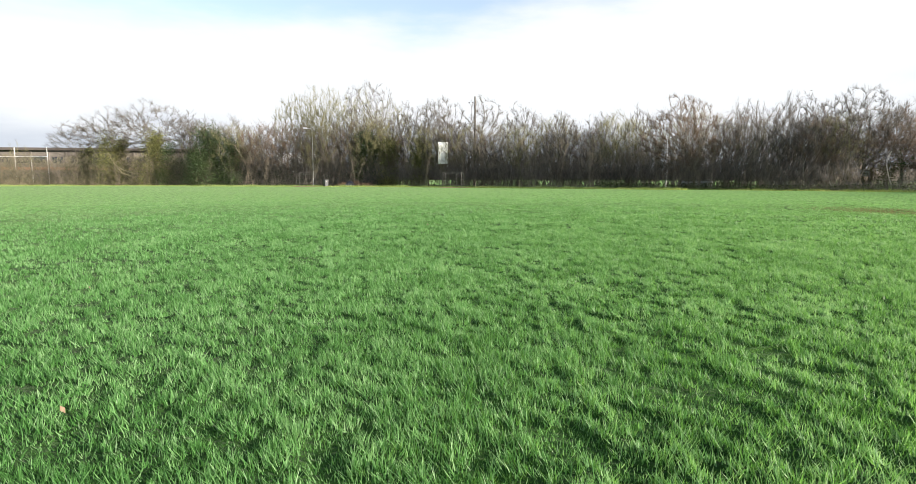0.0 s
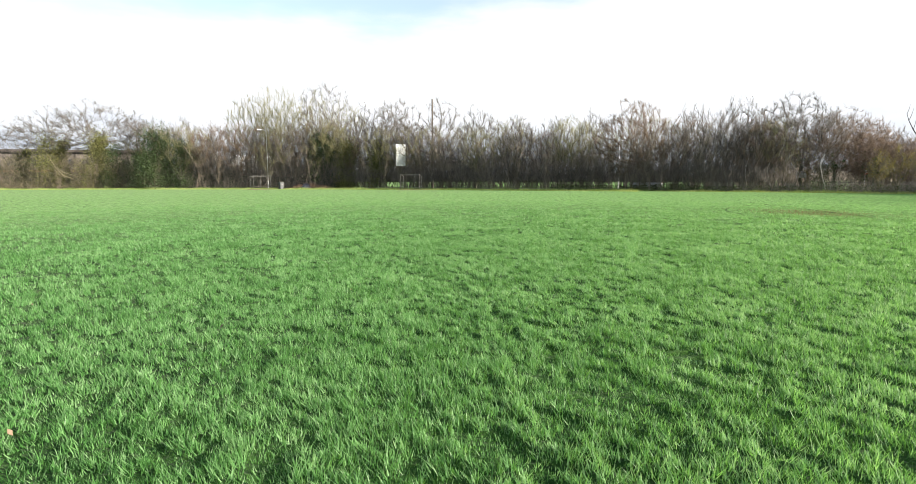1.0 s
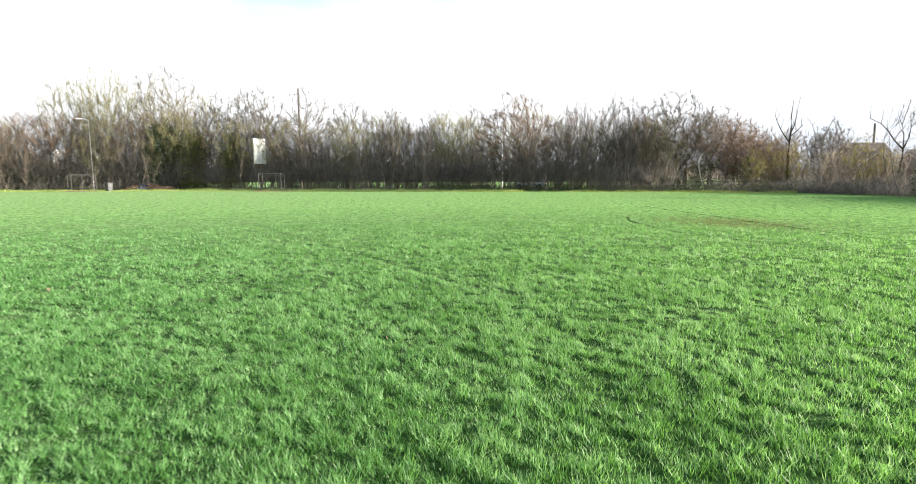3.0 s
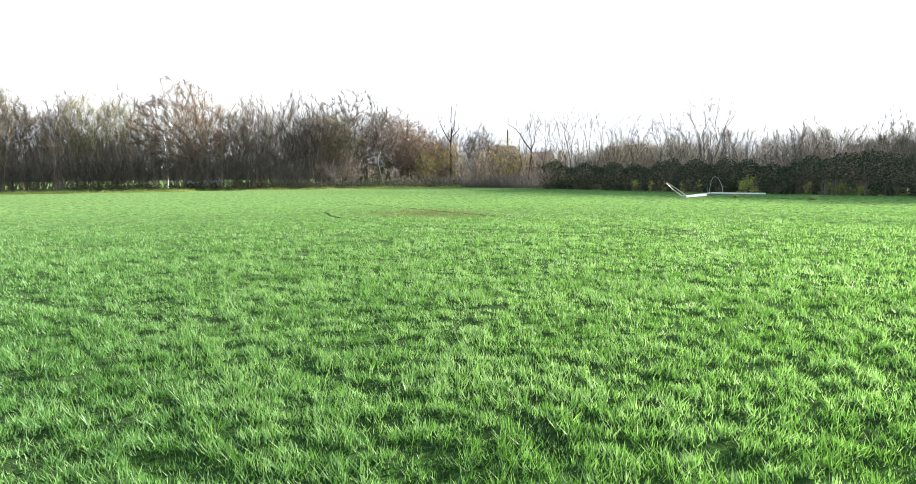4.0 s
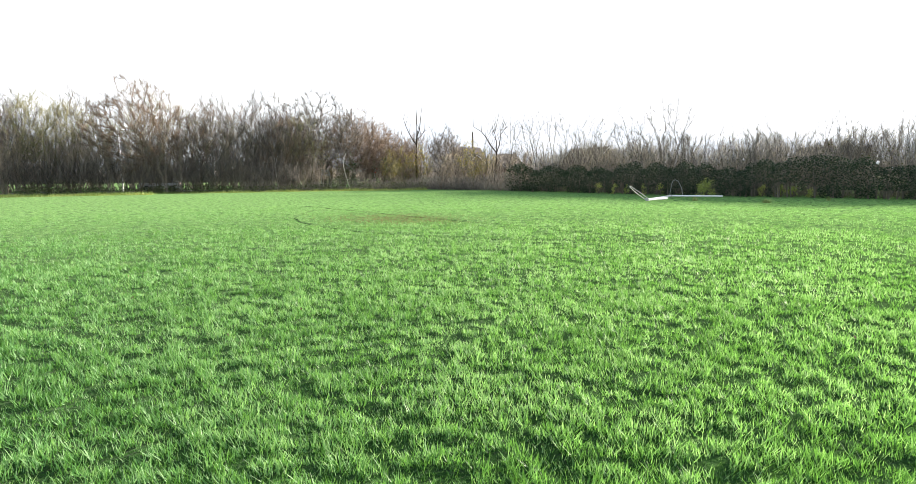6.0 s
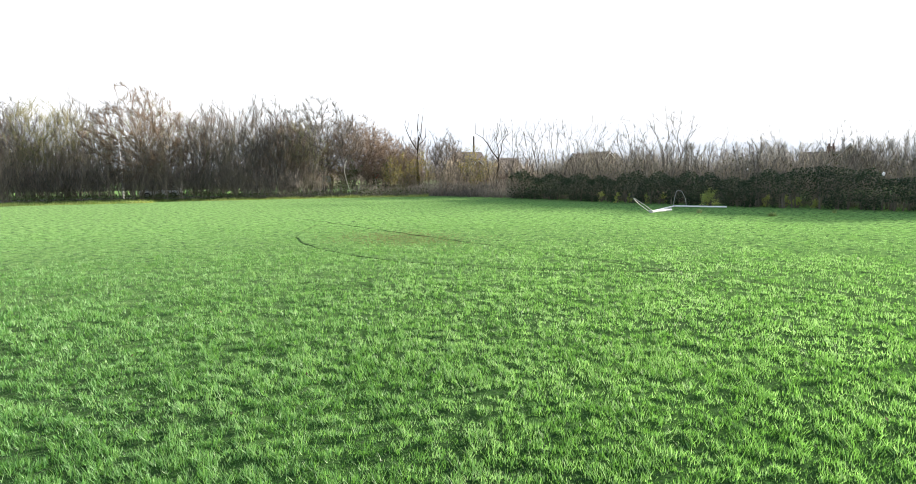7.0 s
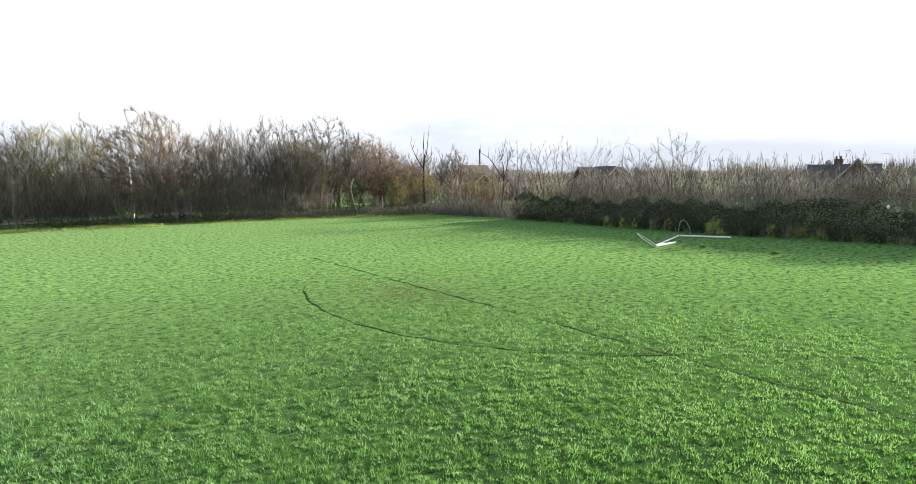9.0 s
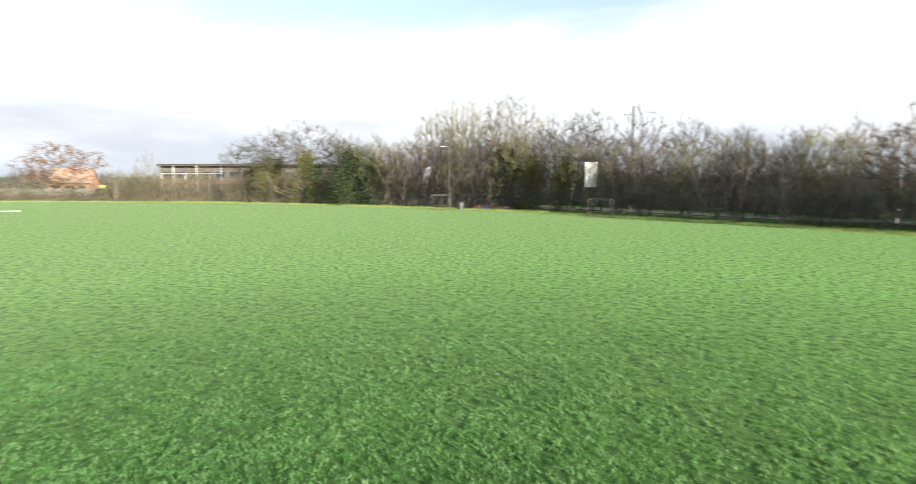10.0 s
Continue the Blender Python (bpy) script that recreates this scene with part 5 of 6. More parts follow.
def build_goal():
    """A white goal lying on the grass, its net stays standing up."""
    root = tagged(holder("fallen_goal"), "white metal goal lying flat on the grass", "goal")
    c, e, end, stub = Vector((31.6, 15.1, 0.075)), Vector((37.4, 15.9, 0.075)), Vector((38.3, 12.9, 0.075)), Vector((33.7, 14.75, 0.085))
    part("crossbar", tubes([c, e], 0.055, 10), M_WHITE, root)
    part("upright", tubes([e, end], 0.055, 10), M_WHITE, root)
    part("upright", tubes([c, stub], 0.075, 10), M_WHITE, root)
    for s in (-0.13, 0.13):
        part("net_stay", tubes([c + Vector((0.0, s, 0)), c + Vector((-0.55, 0.35 + s, 0.42)), c + Vector((-0.95, 0.62 + s * 0.4, 0.75))], 0.022, 8), M_STEEL, root)
    part("stay_loop", tubes([c + Vector((-0.95, 0.57, 0.75)), c + Vector((-1.02, 0.62, 0.78)), c + Vector((-0.95, 0.67, 0.75))], 0.022, 8), M_STEEL, root)
    u = (end - e).normalized()
    hoop = [e + u * (0.75 * k) + Vector((0, 0, hh)) for k, hh in ((-0.08, 0.0), (0.06, 0.75), (0.16, 0.98), (0.34, 1.06), (0.6, 0.95), (0.9, 0.5), (1.0, 0.0))]
    part("net_stay", tubes(hoop, 0.017, 8), M_STEEL, root)
    part("corner_joint", box(c, (0.2, 0.2, 0.17), 0.02, 0.15), M_STEEL, root)
    part("corner_joint", box(e, (0.15, 0.15, 0.15), 0.02, 0.15), M_STEEL, root)


def build_car(x, y, rz):
    root = stand("hatchback_car", x, y, rz, "white hatchback car on the road behind the trees", "car", z=0.02)
    prof = [(-1.95, 0.35), (-2.0, 0.62), (-1.9, 0.86), (-1.1, 0.98), (-0.45, 1.42), (0.2, 1.52), (1.2, 1.47), (1.75, 1.05), (1.98, 0.95), (2.02, 0.5), (1.95, 0.3)]
    bm = bmesh.new()
    sides = []
    for sy in (-0.86, -0.6, 0.6, 0.86):
        row = []
        for px, pz in prof:
            yy = sy * (0.84 if pz > 1.2 else 1.0)
            row.append(bm.verts.new((px, yy, pz)))
        sides.append(row)
    n = len(prof)
    for a, b in zip(sides, sides[1:]):
        for i in range(n):
            bm.faces.new((a[i], a[(i + 1) % n], b[(i + 1) % n], b[i]))
    bm.faces.new(sides[0][::-1])
    bm.faces.new(sides[-1])
    bmesh.ops.recalc_face_normals(bm, faces=bm.faces)
    bmesh.ops.bevel(bm, geom=[e for e in bm.edges if e.calc_face_angle(0) > 0.5], offset=0.05, segments=2, affect="EDGES")
    part("body", bm, M_CARPAINT, root)
    for sy in (-1, 1):
        for pts in (((-0.95, 1.03), (-0.42, 1.37), (0.28, 1.44), (0.28, 1.03)), ((0.36, 1.03), (0.36, 1.44), (1.1, 1.40), (1.5, 1.05))):
            bm = bmesh.new()
            vs = [bm.verts.new((px, sy * (0.875 - max(0, pz - 1.03) * 0.30), pz)) for px, pz in pts]
            f = bm.faces.new(vs)
            bmesh.ops.solidify(bm, geom=[f], thickness=0.03)
            part("side_window", bm, M_GLASS, root)
        for px in (-1.25, 1.22):
            bm = bmesh.new()
            bmesh.ops.create_cone(bm, cap_ends=True, segments=20, radius1=0.31, radius2=0.31, depth=0.2, matrix=Matrix.Translation((px, sy * 0.8, 0.31)) @ Matrix.Rotation(radians(90), 4, "X"))
            wheel = part("wheel", bm, M_TYRE, root)
            bm = bmesh.new()
            bmesh.ops.create_cone(bm, cap_ends=True, segments=14, radius1=0.19, radius2=0.17, depth=0.04, matrix=Matrix.Translation((px, sy * 0.905, 0.31)) @ Matrix.Rotation(radians(90), 4, "X"))
            part("rim", bm, M_STEEL, wheel)
        part("headlight", box((-1.93, sy * 0.6, 0.72), (0.1, 0.32, 0.14), 0.03), M_GLASS, root)
        part("tail_light", box((1.96, sy * 0.68, 0.86), (0.08, 0.2, 0.2), 0.03), M_RED, root)
    part("windscreen", tubes_quad([(-1.03, 0.62, 1.03), (-1.03, -0.62, 1.03), (-0.5, -0.55, 1.41), (-0.5, 0.55, 1.41)], 0.03), M_GLASS, root)
    part("rear_window", tubes_quad([(1.74, -0.6, 1.09), (1.74, 0.6, 1.09), (1.3, 0.55, 1.44), (1.3, -0.55, 1.44)], 0.03), M_GLASS, root)


def tubes_quad(pts, thick):
    bm = bmesh.new()
    f = bm.faces.new([bm.verts.new(p) for p in pts])
    bmesh.ops.solidify(bm, geom=[f], thickness=-thick)
    return bm


def build_window(parent, x, y, z, w, h, trim):
    win = part("window", box((x, y, z), (w + 0.14, 0.1, h + 0.14), 0.01), trim, parent)
    for sx in (-0.25, 0.25):
        part("pane", box((x + sx * w, y - 0.03, z), (w * 0.44, 0.06, h * 0.9), 0.004), M_GLASS, win)
    part("sill", box((x, y - 0.06, z - h / 2 - 0.09), (w + 0.3, 0.16, 0.06), 0.01), M_CONCRETE, win)


def gable_roof(lx, ly, z0, z1, over=0.35, thick=0.16):
    """Two slopes whose ridge runs along x."""
    bm = bmesh.new()
    prof = [(-ly / 2 - over, z0 - over * (z1 - z0) / (ly / 2)), (0, z1), (ly / 2 + over, z0 - over * (z1 - z0) / (ly / 2))]
    ends = []
    for sx in (-lx / 2 - over, lx / 2 + over):
        ends.append(([bm.verts.new((sx, y, z)) for y, z in prof], [bm.verts.new((sx, y, z + thick)) for y, z in prof]))
    (a, at), (b, bt) = ends
    for i in range(2):
        bm.faces.new((at[i], bt[i], bt[i + 1], at[i + 1]))
        bm.faces.new((a[i], a[i + 1], b[i + 1], b[i]))
        bm.faces.new((a[i], at[i], at[i + 1], a[i + 1]))
        bm.faces.new((b[i], b[i + 1], bt[i + 1], bt[i]))
    for i in (0, 2):
        bm.faces.new((a[i], b[i], bt[i], at[i]))
    bmesh.ops.recalc_face_normals(bm, faces=bm.faces)
    return bm


def gable_walls(lx, ly, z0, z1):
    bm = bmesh.new()
    prof = [(-ly / 2, -0.1), (ly / 2, -0.1), (ly / 2, z0), (0, z1), (-ly / 2, z0)]
    a = [bm.verts.new((-lx / 2, y, z)) for y, z in prof]
    b = [bm.verts.new((lx / 2, y, z)) for y, z in prof]
    bm.faces.new(a[::-1])
    bm.faces.new(b)
    for i in range(5):
        bm.faces.new((a[i], a[(i + 1) % 5], b[(i + 1) % 5], b[i]))
    bmesh.ops.recalc_face_normals(bm, faces=bm.faces)
    return bm


def build_house(x, y, rz, lx, ly, eave, ridge, roof, wall, label, wing=None, chimney=None, dish=False):
    root = stand("house", x, y, rz, label, "house", "houses beyond the hedge")
    part("wall", gable_walls(lx, ly, eave, ridge - 0.02), wall, root)
    part("roof", gable_roof(lx, ly, eave, ridge), roof, root)
    for k in (-0.32, 0.0, 0.32):
        build_window(root, k * lx, -ly / 2 - 0.03, eave * 0.62, 1.3, 1.1, M_ROOF)
    part("door", box((0.16 * lx, -ly / 2 - 0.03, 1.0), (0.9, 0.09, 2.0), 0.01), M_BRICK_DARK, root)
    part("gutter", tubes([(-lx / 2 - 0.3, -ly / 2 - 0.4, eave - 0.2), (lx / 2 + 0.3, -ly / 2 - 0.4, eave - 0.2)], 0.06, 8), M_BIN, root)
    for sx in (-1, 1):
        for sy in (-1, 1):
            e = sx * (lx / 2 + 0.38)
            part("bargeboard", tubes_quad([(e, 0, ridge + 0.1), (e, 0, ridge - 0.12), (e, sy * (ly / 2 + 0.36), eave - 0.42), (e, sy * (ly / 2 + 0.36), eave - 0.2)], 0.04), M_RENDER, root, "pale bargeboard")
    if wing:
        wx, wl, wr = wing
        w = gable_walls(wl, 4.6, eave, wr - 0.02)
        bmesh.ops.transform(w, matrix=Matrix.Translation((wx, -ly / 2 - wl / 2 + 1.5, 0)) @ Matrix.Rotation(radians(90), 4, "Z"), verts=w.verts)
        part("wing_wall", w, wall, root)
        w = gable_roof(wl, 4.6, eave, wr)
        bmesh.ops.transform(w, matrix=Matrix.Translation((wx, -ly / 2 - wl / 2 + 1.5, 0.004)) @ Matrix.Rotation(radians(90), 4, "Z"), verts=w.verts)
        part("wing_roof", w, roof, root)
        fy = -ly / 2 - wl + 1.5
        for sgn in (-1, 1):
            part("bargeboard", tubes_quad([(wx, fy - 0.37, wr + 0.1), (wx, fy - 0.37, wr - 0.12), (wx + sgn * 2.65, fy - 0.37, eave - 0.42), (wx + sgn * 2.65, fy - 0.37, eave - 0.2)], 0.04), M_RENDER, root, "pale bargeboard")
    if chimney is not None:
        ch = part("chimney", box((chimney, 0, ridge + 0.1), (0.95, 0.6, 1.5), 0.02), M_BRICK_DARK, root)
        for sx in (-0.24, 0.24):
            part("chimney_pot", tubes([(chimney + sx, 0, ridge + 0.85), (chimney + sx, 0, ridge + 1.2)], 0.12, 10), M_BRICK_DARK, ch)
    if dish:
        bm = bmesh.new()
        bmesh.ops.create_cone(bm, cap_ends=True, segments=16, radius1=0.38, radius2=0.1, depth=0.16, matrix=Matrix.Translation((chimney - 1.1, -0.3, ridge + 0.35)) @ Matrix.Rotation(radians(90), 4, "X"))
        part("satellite_dish", bm, M_STEEL, root)
        part("aerial_mast", tubes([(chimney - 0.6, 0, ridge), (chimney - 0.6, 0, ridge + 1.9)], 0.025, 6), M_STEEL, root)
    return root


def build_hall():
    """The long low flat-roofed building beyond the left end of the trees."""
    a, b = Vector((-107, 97.5)), Vector((-64, 108.5))
    m = (a + b) / 2
    L = (b - a).length
    root = stand("school_hall", m.x, m.y, math.atan2(b.y - a.y, b.x - a.x), "long low flat-roofed building with brown walls and dark fascia", "building")
    part("wall", box((0, 6, 3.4), (L, 12, 7.0), 0.02), M_HALL, root)
    part("fascia", box((0, 5.9, 7.1), (L + 1.2, 13.2, 0.55), 0.03), M_ROOF, root)
    n = 14
    for i in range(n):
        x = -L / 2 + (i + 0.5) * L / n
        build_window(root, x, -0.02, 4.9, L / n * 0.62, 1.3, M_ROOF)
        part("pilaster", box((x - L / n / 2, -0.08, 3.4), (0.28, 0.16, 6.8), 0.01), M_HALL, root)
    part("band", box((0, -0.05, 3.2), (L - 0.3, 0.1, 0.5), 0.01), M_BRICK, root)


def build_fence():
    root = tagged(holder("panel_fence"), "weathered grey board fence behind low scrub", "fence")
    pts = [Vector(p) for p in ((-131, 64), (-101, 77), (-84, 82.5))]
    rs = random.Random(9)
    panel = None
    post = None
    for a, b in zip(pts, pts[1:]):
        n = int((b - a).length / 2.0)
        rz = math.atan2(b.y - a.y, b.x - a.x)
        for i in range(n):
            p = a + (b - a) * ((i + 0.5) / n)
            q = a + (b - a) * (i / n)
            if panel is None:
                panel = part("panel", box((0, 0, 1.18), (1.9, 0.06, 2.2), 0.01), M_CONCRETE, root)
                post = part("post", box((0, 0, 1.18), (0.11, 0.12, 2.45), 0.01), M_CONCRETE, root)
                o1, o2 = panel, post
            else:
                o1, o2 = new("panel", panel.data), new("post", post.data)
                o1.parent = o2.parent = root
            o1.matrix_basis = Matrix.Translation((p.x, p.y, rs.uniform(-0.05, 0.03))) @ Matrix.Rotation(rz, 4, "Z")
            o2.matrix_basis = Matrix.Translation((q.x, q.y, 0)) @ Matrix.Rotation(rz, 4, "Z")


def build_rail():
    """White posts and a rail seen over the scrub at the far left."""
    root = tagged(holder("white_post_rail"), "white-painted metal posts with a single rail", "railing")
    a, b = Vector((-96, 88)), Vector((-81, 88.3))
    for i in range(6):
        p = a + (b - a) * (i / 5)
        part("post", tubes([(p.x, p.y, -0.1), (p.x, p.y, 5.3 + (i % 2) * 1.4)], 0.06, 8), M_WHITE, root)
    part("rail", tubes([(a.x, a.y, 5.1), (b.x, b.y, 5.1)], 0.06, 8), M_WHITE, root)


def build_small_signs():
    r = stand("road_sign", 47.0, 57.2, bearing(47, 57), "round white road sign with a red rim on a post", "road sign")
    part("post", tubes([(0, 0, -0.1), (0, 0, 2.5)], 0.035), M_STEEL, r)
    bm = bmesh.new()
    bmesh.ops.create_cone(bm, cap_ends=True, segments=24, radius1=0.34, radius2=0.34, depth=0.02, matrix=Matrix.Translation((0, -0.05, 2.2)) @ Matrix.Rotation(radians(90), 4, "X"))
    part("rim", bm, M_RED, r, "red rim")
    bm = bmesh.new()
    bmesh.ops.create_cone(bm, cap_ends=True, segments=24, radius1=0.25, radius2=0.25, depth=0.02, matrix=Matrix.Translation((0, -0.065, 2.2)) @ Matrix.Rotation(radians(90), 4, "X"))
    part("face", bm, M_WHITE, r, "white face")
    r = stand("notice_board", 39.3, 57.0, bearing(39.3, 57.0), "small white notice board on two posts by the road", "notice board")
    part("panel", box((0, 0, 1.85), (1.0, 0.04, 0.75), 0.01), M_WHITE, r)
    for sx in (-0.45, 0.45):
        part("post", tubes([(sx, 0.05, -0.1), (sx, 0.05, 2.2)], 0.035), M_STEEL, r)
    for i, w in enumerate((0.8, 0.6, 0.7)):
        part("text_bar", box((-0.05, -0.024, 2.1 - i * 0.15), (w, 0.008, 0.05)), M_BIN, r)
    r = stand("yellow_sign", -98.0, 76.6, bearing(-98, 76), "small yellow sign on a post by the fence", "sign")
    part("panel", box((0, 0, 2.75), (0.9, 0.04, 0.5), 0.01), M_YELSIGN, r)
    part("post", tubes([(0, 0.05, -0.1), (0, 0.05, 2.9)], 0.035), M_STEEL, r)
    # posts of an old fence at the corner
    rs = random.Random(3)
    root = tagged(holder("corner_fence"), "weathered post-and-rail fence by the road", "fence")
    a, b = Vector((42.5, 58.5)), Vector((56.0, 50.0))
    for i in range(9):
        p = a + (b - a) * (i / 8)
        part("post", box((p.x, p.y, 0.5), (0.12, 0.12, 1.15), 0.01, rs.uniform(0, 1)), M_CONCRETE, root)
    for z in (0.55, 0.95):
        part("rail", tubes([(a.x, a.y, z), (b.x, b.y, z)], 0.045, 6), M_CONCRETE, root)


def build_worn_lines():
    """The pitch lines as thin furrows: dark strips with their shade in the colour."""
    c = ARC_C - N * (0.6 * ARC_R)
    pts = [c + U * (k * 0.45 - 18) + N * (0.05 * math.sin(k * 1.7) + 0.03 * math.sin(k * 4.1)) for k in range(14, 81)]
    strip(pts, (0.026, 0.020, 0.016, 0.009, 0.024, 0.032, 0.020, 0.012, 0.008), 0.008, "line_furrow", M_FURROW, "straight furrow where a pitch line was, its shade in the colour", "line marking")
    pts = []
    for k in range(31):
        a = -0.93 + 1.86 * k / 30
        pts.append(ARC_C + (U * math.sin(a) - N * math.cos(a)) * (ARC_R + 0.06 * math.sin(k * 2.3)))
    strip(pts, (0.022, 0.028, 0.016, 0.025, 0.012, 0.018), 0.008, "arc_furrow", M_FURROW, "curved furrow where the penalty arc was, its shade in the colour", "line marking")


def build_litter():
    rs = np.random.RandomState(8)
    for x, y, z, s in ((40.9, 5.3, 2.1, 0.12), (41.1, 12.5, 2.45, 0.07), (41.0, 4.6, 1.75, 0.09)):
        bm = bmesh.new()
        bmesh.ops.create_icosphere(bm, subdivisions=2, radius=1.0)
        for v in bm.verts:
            k = 1 + 0.45 * math.sin(v.co.x * 5 + z) * math.cos(v.co.y * 4 - v.co.z * 3) + rs.uniform(-0.2, 0.2)
            v.co = Vector((x + v.co.x * s * 0.45 * k, y + v.co.y * s * 0.6 * k, z + v.co.z * s * 0.8 * k - 0.15 * s * v.co.y))
        tagged(part("plastic_bag", bm, M_LITTER), "torn white plastic bag caught in the hedge", "litter", "litter")
    for x, y, sx, h in ((-24.2, 76.9, 1.6, 0.65), (-20.9, 76.2, 1.5, 0.55), (-22.4, 76.9, 0.8, 0.85)):
        n = 240
        p0 = np.stack([x + rs.normal(0, sx * 0.45, n), y + rs.normal(0, 0.4, n), rs.uniform(0, 1, n)], 1)
        p0[:, 2] *= h * np.exp(-((p0[:, 0] - x) / sx) ** 2)
        d = rs.normal(0, 1, (n, 3)) * np.array([0.6, 0.3, 0.15])
        p1 = p0 + d
        p1[:, 2] = np.maximum(p1[:, 2], 0.01)
        v, f = spikes(p0, p1, np.full(n, 0.03))
        tagged(part("brush_pile", mesh_np("brush_pile", v, f), M_CHIP), "heap of cut brown branches at the hedge foot", "brush pile", "brush piles", kind="stuff")
    for x, y, r in ((32.7, 9.2, 0.22), (32.9, 12.9, 0.13), (36.5, 7.0, 0.12)):
        n = 130
        p0 = np.stack([x + rs.normal(0, r * 0.35, n), y + rs.normal(0, r * 0.35, n), np.zeros(n)], 1)
        p1 = p0 + np.stack([rs.normal(0, r * 0.5, n), rs.normal(0, r * 0.5, n), rs.uniform(0.08, 0.28, n)], 1)
        v, f = spikes(p0, p1, np.full(n, 0.012))
        tagged(part("weed_tuft", mesh_np("weed_tuft", v, f), M_ROUGH), "coarse green weed tuft in the grass", "weed", "weed tufts")
    q = np.stack([rs.uniform(-7, 9, 26), rs.uniform(-3.5, 16, 26), np.full(26, 0.045)], 1)
    tagged(part("fallen_leaves", mesh_np("fallen_leaves", *leaf_cards(q, 0.028, rs, 2.0)), M_CHIP), "few dry tan leaves lying in the grass", "fallen leaves", kind="stuff")
    strip([(-24.6, 18.6), (-22.4, 19.4), (-21.3, 20.5)], 0.05, 0.02, "line_marking", M_LINE, "faded white pitch line on the turf", "line marking")
    r = tagged(holder("fallen_post"), "white metal goal post lying in the grass", "goal post")
    part("tube", tubes([(-84, 46, 0.09), (-78.3, 50.2, 0.09)], 0.07, 8), M_WHITE, r)
    part("stay", tubes([(-84, 46, 0.09), (-84.3, 47.5, 0.5)], 0.03, 8), M_STEEL, r)
    # fallen pale limb under the ivy-clad trees
    r = tagged(holder("fallen_limb"), "pale broken limb hanging into the scrub", "branch")
    part("limb", tubes([(-66.0, 83.2, 5.4), (-64.0, 81.6, 3.6), (-62.0, 80.6, 2.1), (-60.2, 80.2, 1.6)], [0.12, 0.1, 0.07, 0.03], 6), M_PALEWOOD, r)
    part("limb", tubes([(-64.0, 81.6, 3.6), (-61.8, 80.5, 2.6), (-59.0, 80.2, 1.8)], [0.08, 0.05, 0.02], 6), M_PALEWOOD, r)


def build_tarp(x, y, rz):
    """A crumpled sheet thrown over a low heap."""
    rs = random.Random(14)
    bm = bmesh.new()
    n, m = 13, 10
    grid = []
    for i in range(n):
        row = []
        for j in range(m):
            u, v = i / (n - 1) * 2 - 1, j / (m - 1) * 2 - 1
            h = 0.85 * max(0.0, 1 - u * u) ** 0.7 * max(0.0, 1 - v * v) ** 0.6 + rs.uniform(-0.07, 0.07)
            row.append(bm.verts.new((u * 0.85 + rs.uniform(-0.05, 0.05), v * 0.6 + rs.uniform(-0.05, 0.05), max(h, 0.01))))
        grid.append(row)
    for i in range(n - 1):
        for j in range(m - 1):
            bm.faces.new((grid[i][j], grid[i + 1][j], grid[i + 1][j + 1], grid[i][j + 1]))
    bmesh.ops.solidify(bm, geom=list(bm.faces), thickness=-0.012)
    bmesh.ops.transform(bm, matrix=Matrix.Translation((x, y, 0)) @ Matrix.Rotation(rz, 4, "Z"), verts=bm.verts)
    tagged(part("tarpaulin", bm, M_TARP), "crumpled slate-blue tarpaulin over a heap at the field edge", "tarpaulin")


def build_far_woods():
    """The hazy tree line, only along the horizon the camera sees."""
    rs = np.random.RandomState(17)
    n = 14000
    az = np.radians(rs.uniform(-75, 105, n))
    d = rs.uniform(230, 420, n)
    h = (3.5 + 6.5 * lattice_noise(np.degrees(az), az * 0, 3.0, 5)) * rs.uniform(0.5, 1.1, n)
    p0 = np.stack([d * np.sin(az), d * np.cos(az), np.zeros(n)], 1)
    p1 = p0 + np.stack([rs.normal(0, 1.2, n), rs.normal(0, 1.2, n), h], 1)
    v, f = spikes(p0, p1, rs.uniform(0.12, 0.4, n))
    tagged(part("far_woods", mesh_np("far_woods", v, f), M_TWIG), "grey-brown line of distant bare woods", "woods", kind="stuff")


def build_rough_edge():
    """Long pale grass left unmown at the foot of the trees."""
    rs = np.random.RandomState(23)
    vs, fs, base = [], [], 0
    for line, s0, s1, n, lo, hi in ((FAR_EDGE, 0.0, 0.86, 52000, -2.4, 0.8), (FAR_EDGE, 0.86, 1.0, 4000, -0.6, 0.8)):
        s = s0 + (s1 - s0) * rs.rand(n)
        pts = np.array([tuple(off_edge(line, a, b)) for a, b in zip(s, rs.uniform(lo, hi, n))])
        cl = lattice_noise(pts[:, 0], pts[:, 1], 1.2, 6)
        h = rs.uniform(0.08, 0.34, n) * (0.4 + cl)
        v, f = blades(pts[:, 0], pts[:, 1], h, rs.uniform(0.02, 0.05, n), rs.normal(0, 0.4, (n, 2)), rs.rand(n) * 3.14, False)
        vs.append(v), fs.append(f + base)
        base += len(v)
    tagged(part("rough_grass", mesh_np("rough_grass", np.concatenate(vs), np.concatenate(fs)), M_ROUGH), "long unmown yellow-green grass along the field edge", "grass", kind="stuff")


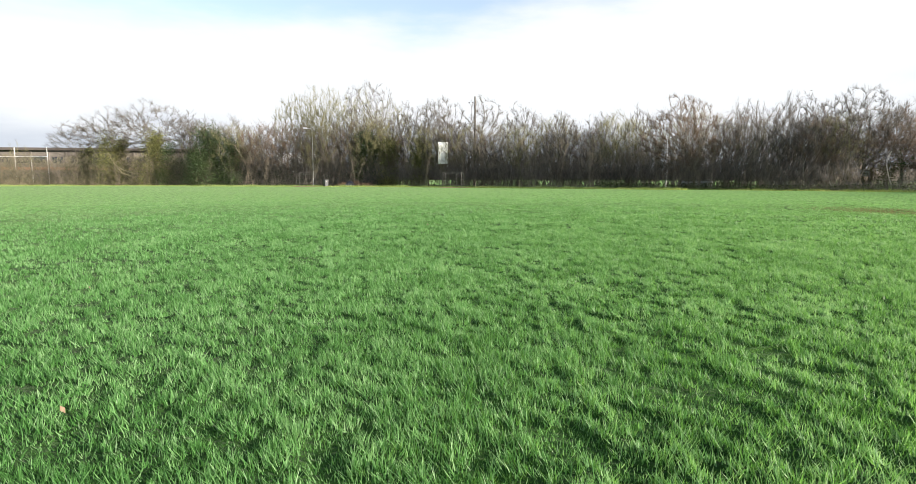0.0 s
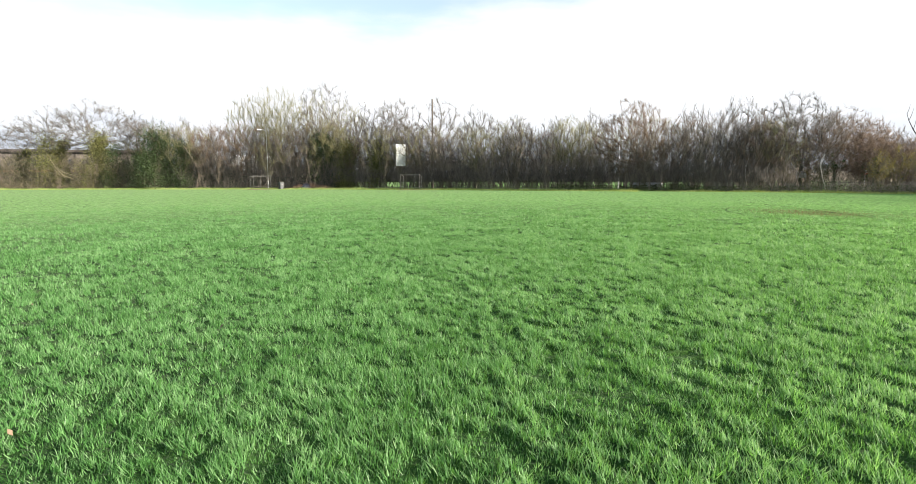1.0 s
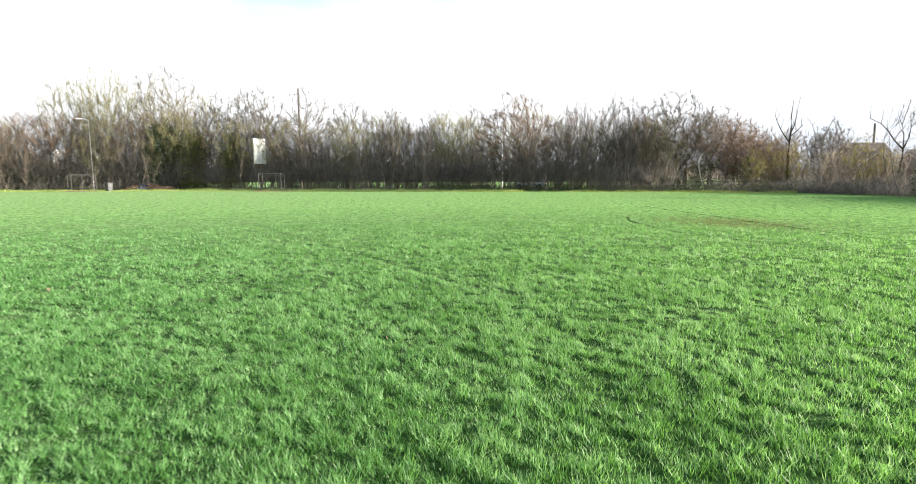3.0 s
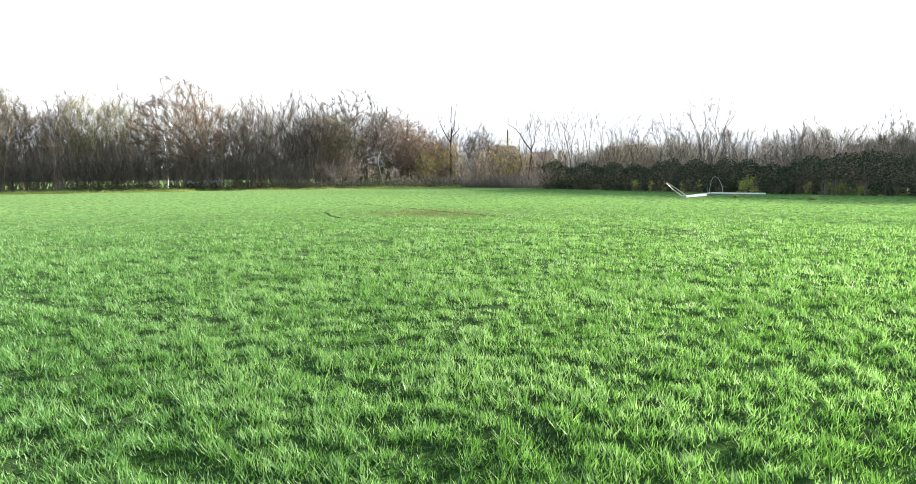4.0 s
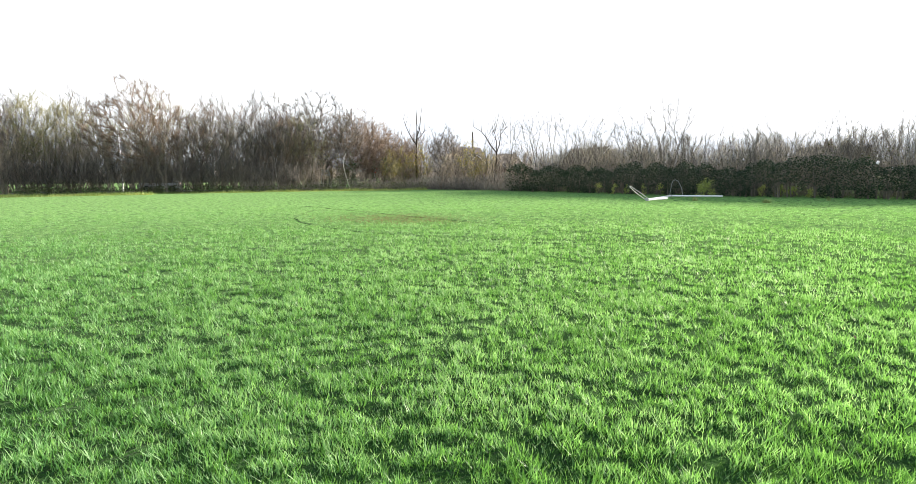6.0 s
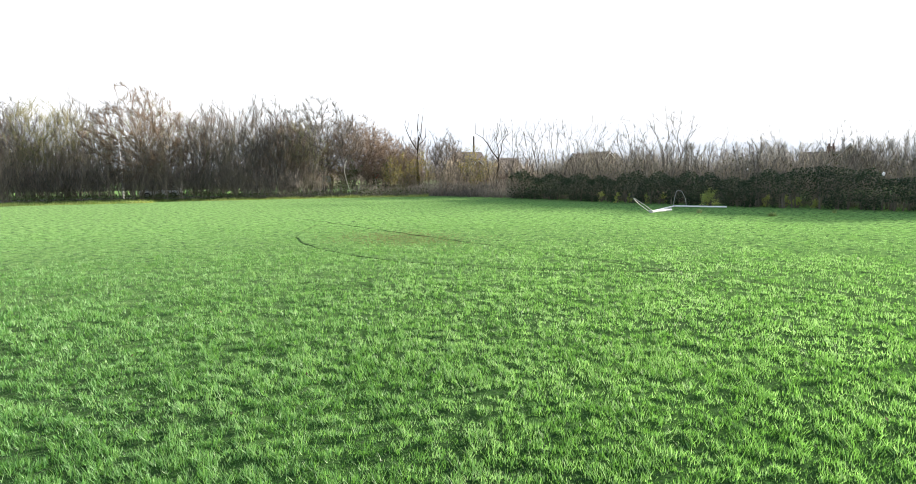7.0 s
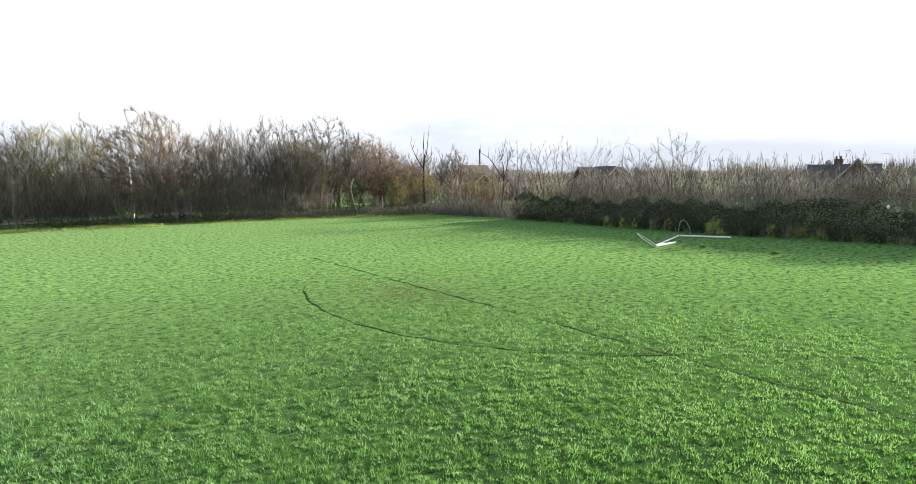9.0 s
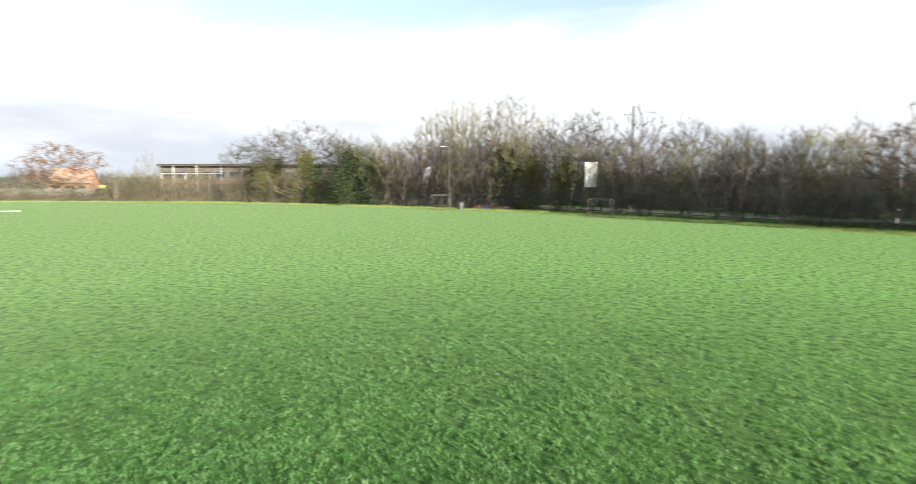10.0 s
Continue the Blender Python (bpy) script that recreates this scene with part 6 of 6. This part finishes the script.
build_road()
build_dugout(-30.0, 76.4, bearing(-30.0, 76.4) + 0.3)
build_dugout(-6.9, 68.6, bearing(-6.9, 68.6) - 0.25)
blotch(-29.6, 75.2, 2.3, 1.1, 1, "bare_patch", M_MUD, "worn brown soil in front of the dugout frame")
blotch(-6.7, 67.4, 2.3, 1.1, 2, "bare_patch", M_MUD, "worn brown soil in front of the dugout frame")
build_bin(-26.6, 75.3, bearing(-26.6, 75.3) + 0.4)
build_board(-8.65, 73.0, bearing(-8.65, 73.0) + 0.5)
build_lamp(-29.6, 78.75, 8.8, bearing(-29.6, 78.75), M_STEEL, "tall grey street lamp among the willows", 0.042)
build_lamp(21.7, 69.2, 6.4, bearing(21.7, 69.2) + 2.0, M_WHITE, "white-painted lamp post behind the maple")
build_pole(-4.4, 84.0, 14.3, "tall wooden telegraph pole above the trees")
build_pole(66.4, 56.9, 8.0, "wooden telegraph pole near the houses")
build_goal()
edge_dir = math.atan2(-5.5, 10)
build_car(24.6, 66.6, edge_dir)
build_house(63.6, 55.8, radians(-18), 4.2, 6.0, 2.6, 5.4, M_ROOF, M_BRICK_DARK, "brick bungalow with a dark tiled roof", wing=(-1.2, 3.0, 4.2))
build_house(71.7, 54.6, radians(-14), 3.2, 5.2, 2.4, 4.6, M_ROOF, M_BRICK_DARK, "small brick bungalow with a grey tiled roof")
build_house(72.2, 39.6, radians(-30), 6.6, 7.0, 2.5, 4.85, M_ROOF, M_BRICK_DARK, "brick bungalow with a gabled front wing", wing=(-1.8, 4.0, 4.9))
build_house(89.0, 13.4, radians(-85), 7.4, 8.0, 2.6, 4.7, M_ROOF, M_BRICK_DARK, "brick house with a chimney and satellite dish", wing=(1.6, 5.0, 5.4), chimney=-0.6, dish=True)
build_house(95.0, -2.0, radians(-92), 10.0, 8.0, 2.4, 4.7, M_ROOF, M_BRICK_DARK, "brick house with a dark tiled roof")
build_house(-43.0, 112.0, radians(20), 9.0, 7.0, 3.2, 6.4, M_RENDER, M_RENDER, "pale rendered house behind the trees")
build_house(-126.0, 91.0, radians(40), 7.5, 8.0, 3.2, 6.2, M_ROOF_OR, M_BRICK, "brick house with an orange tiled roof")
build_hall()
build_fence()
build_rail()
build_small_signs()
build_litter()
build_tarp(-23.2, 76.6, 0.2)
build_worn_lines()
build_far_woods()
build_rough_edge()
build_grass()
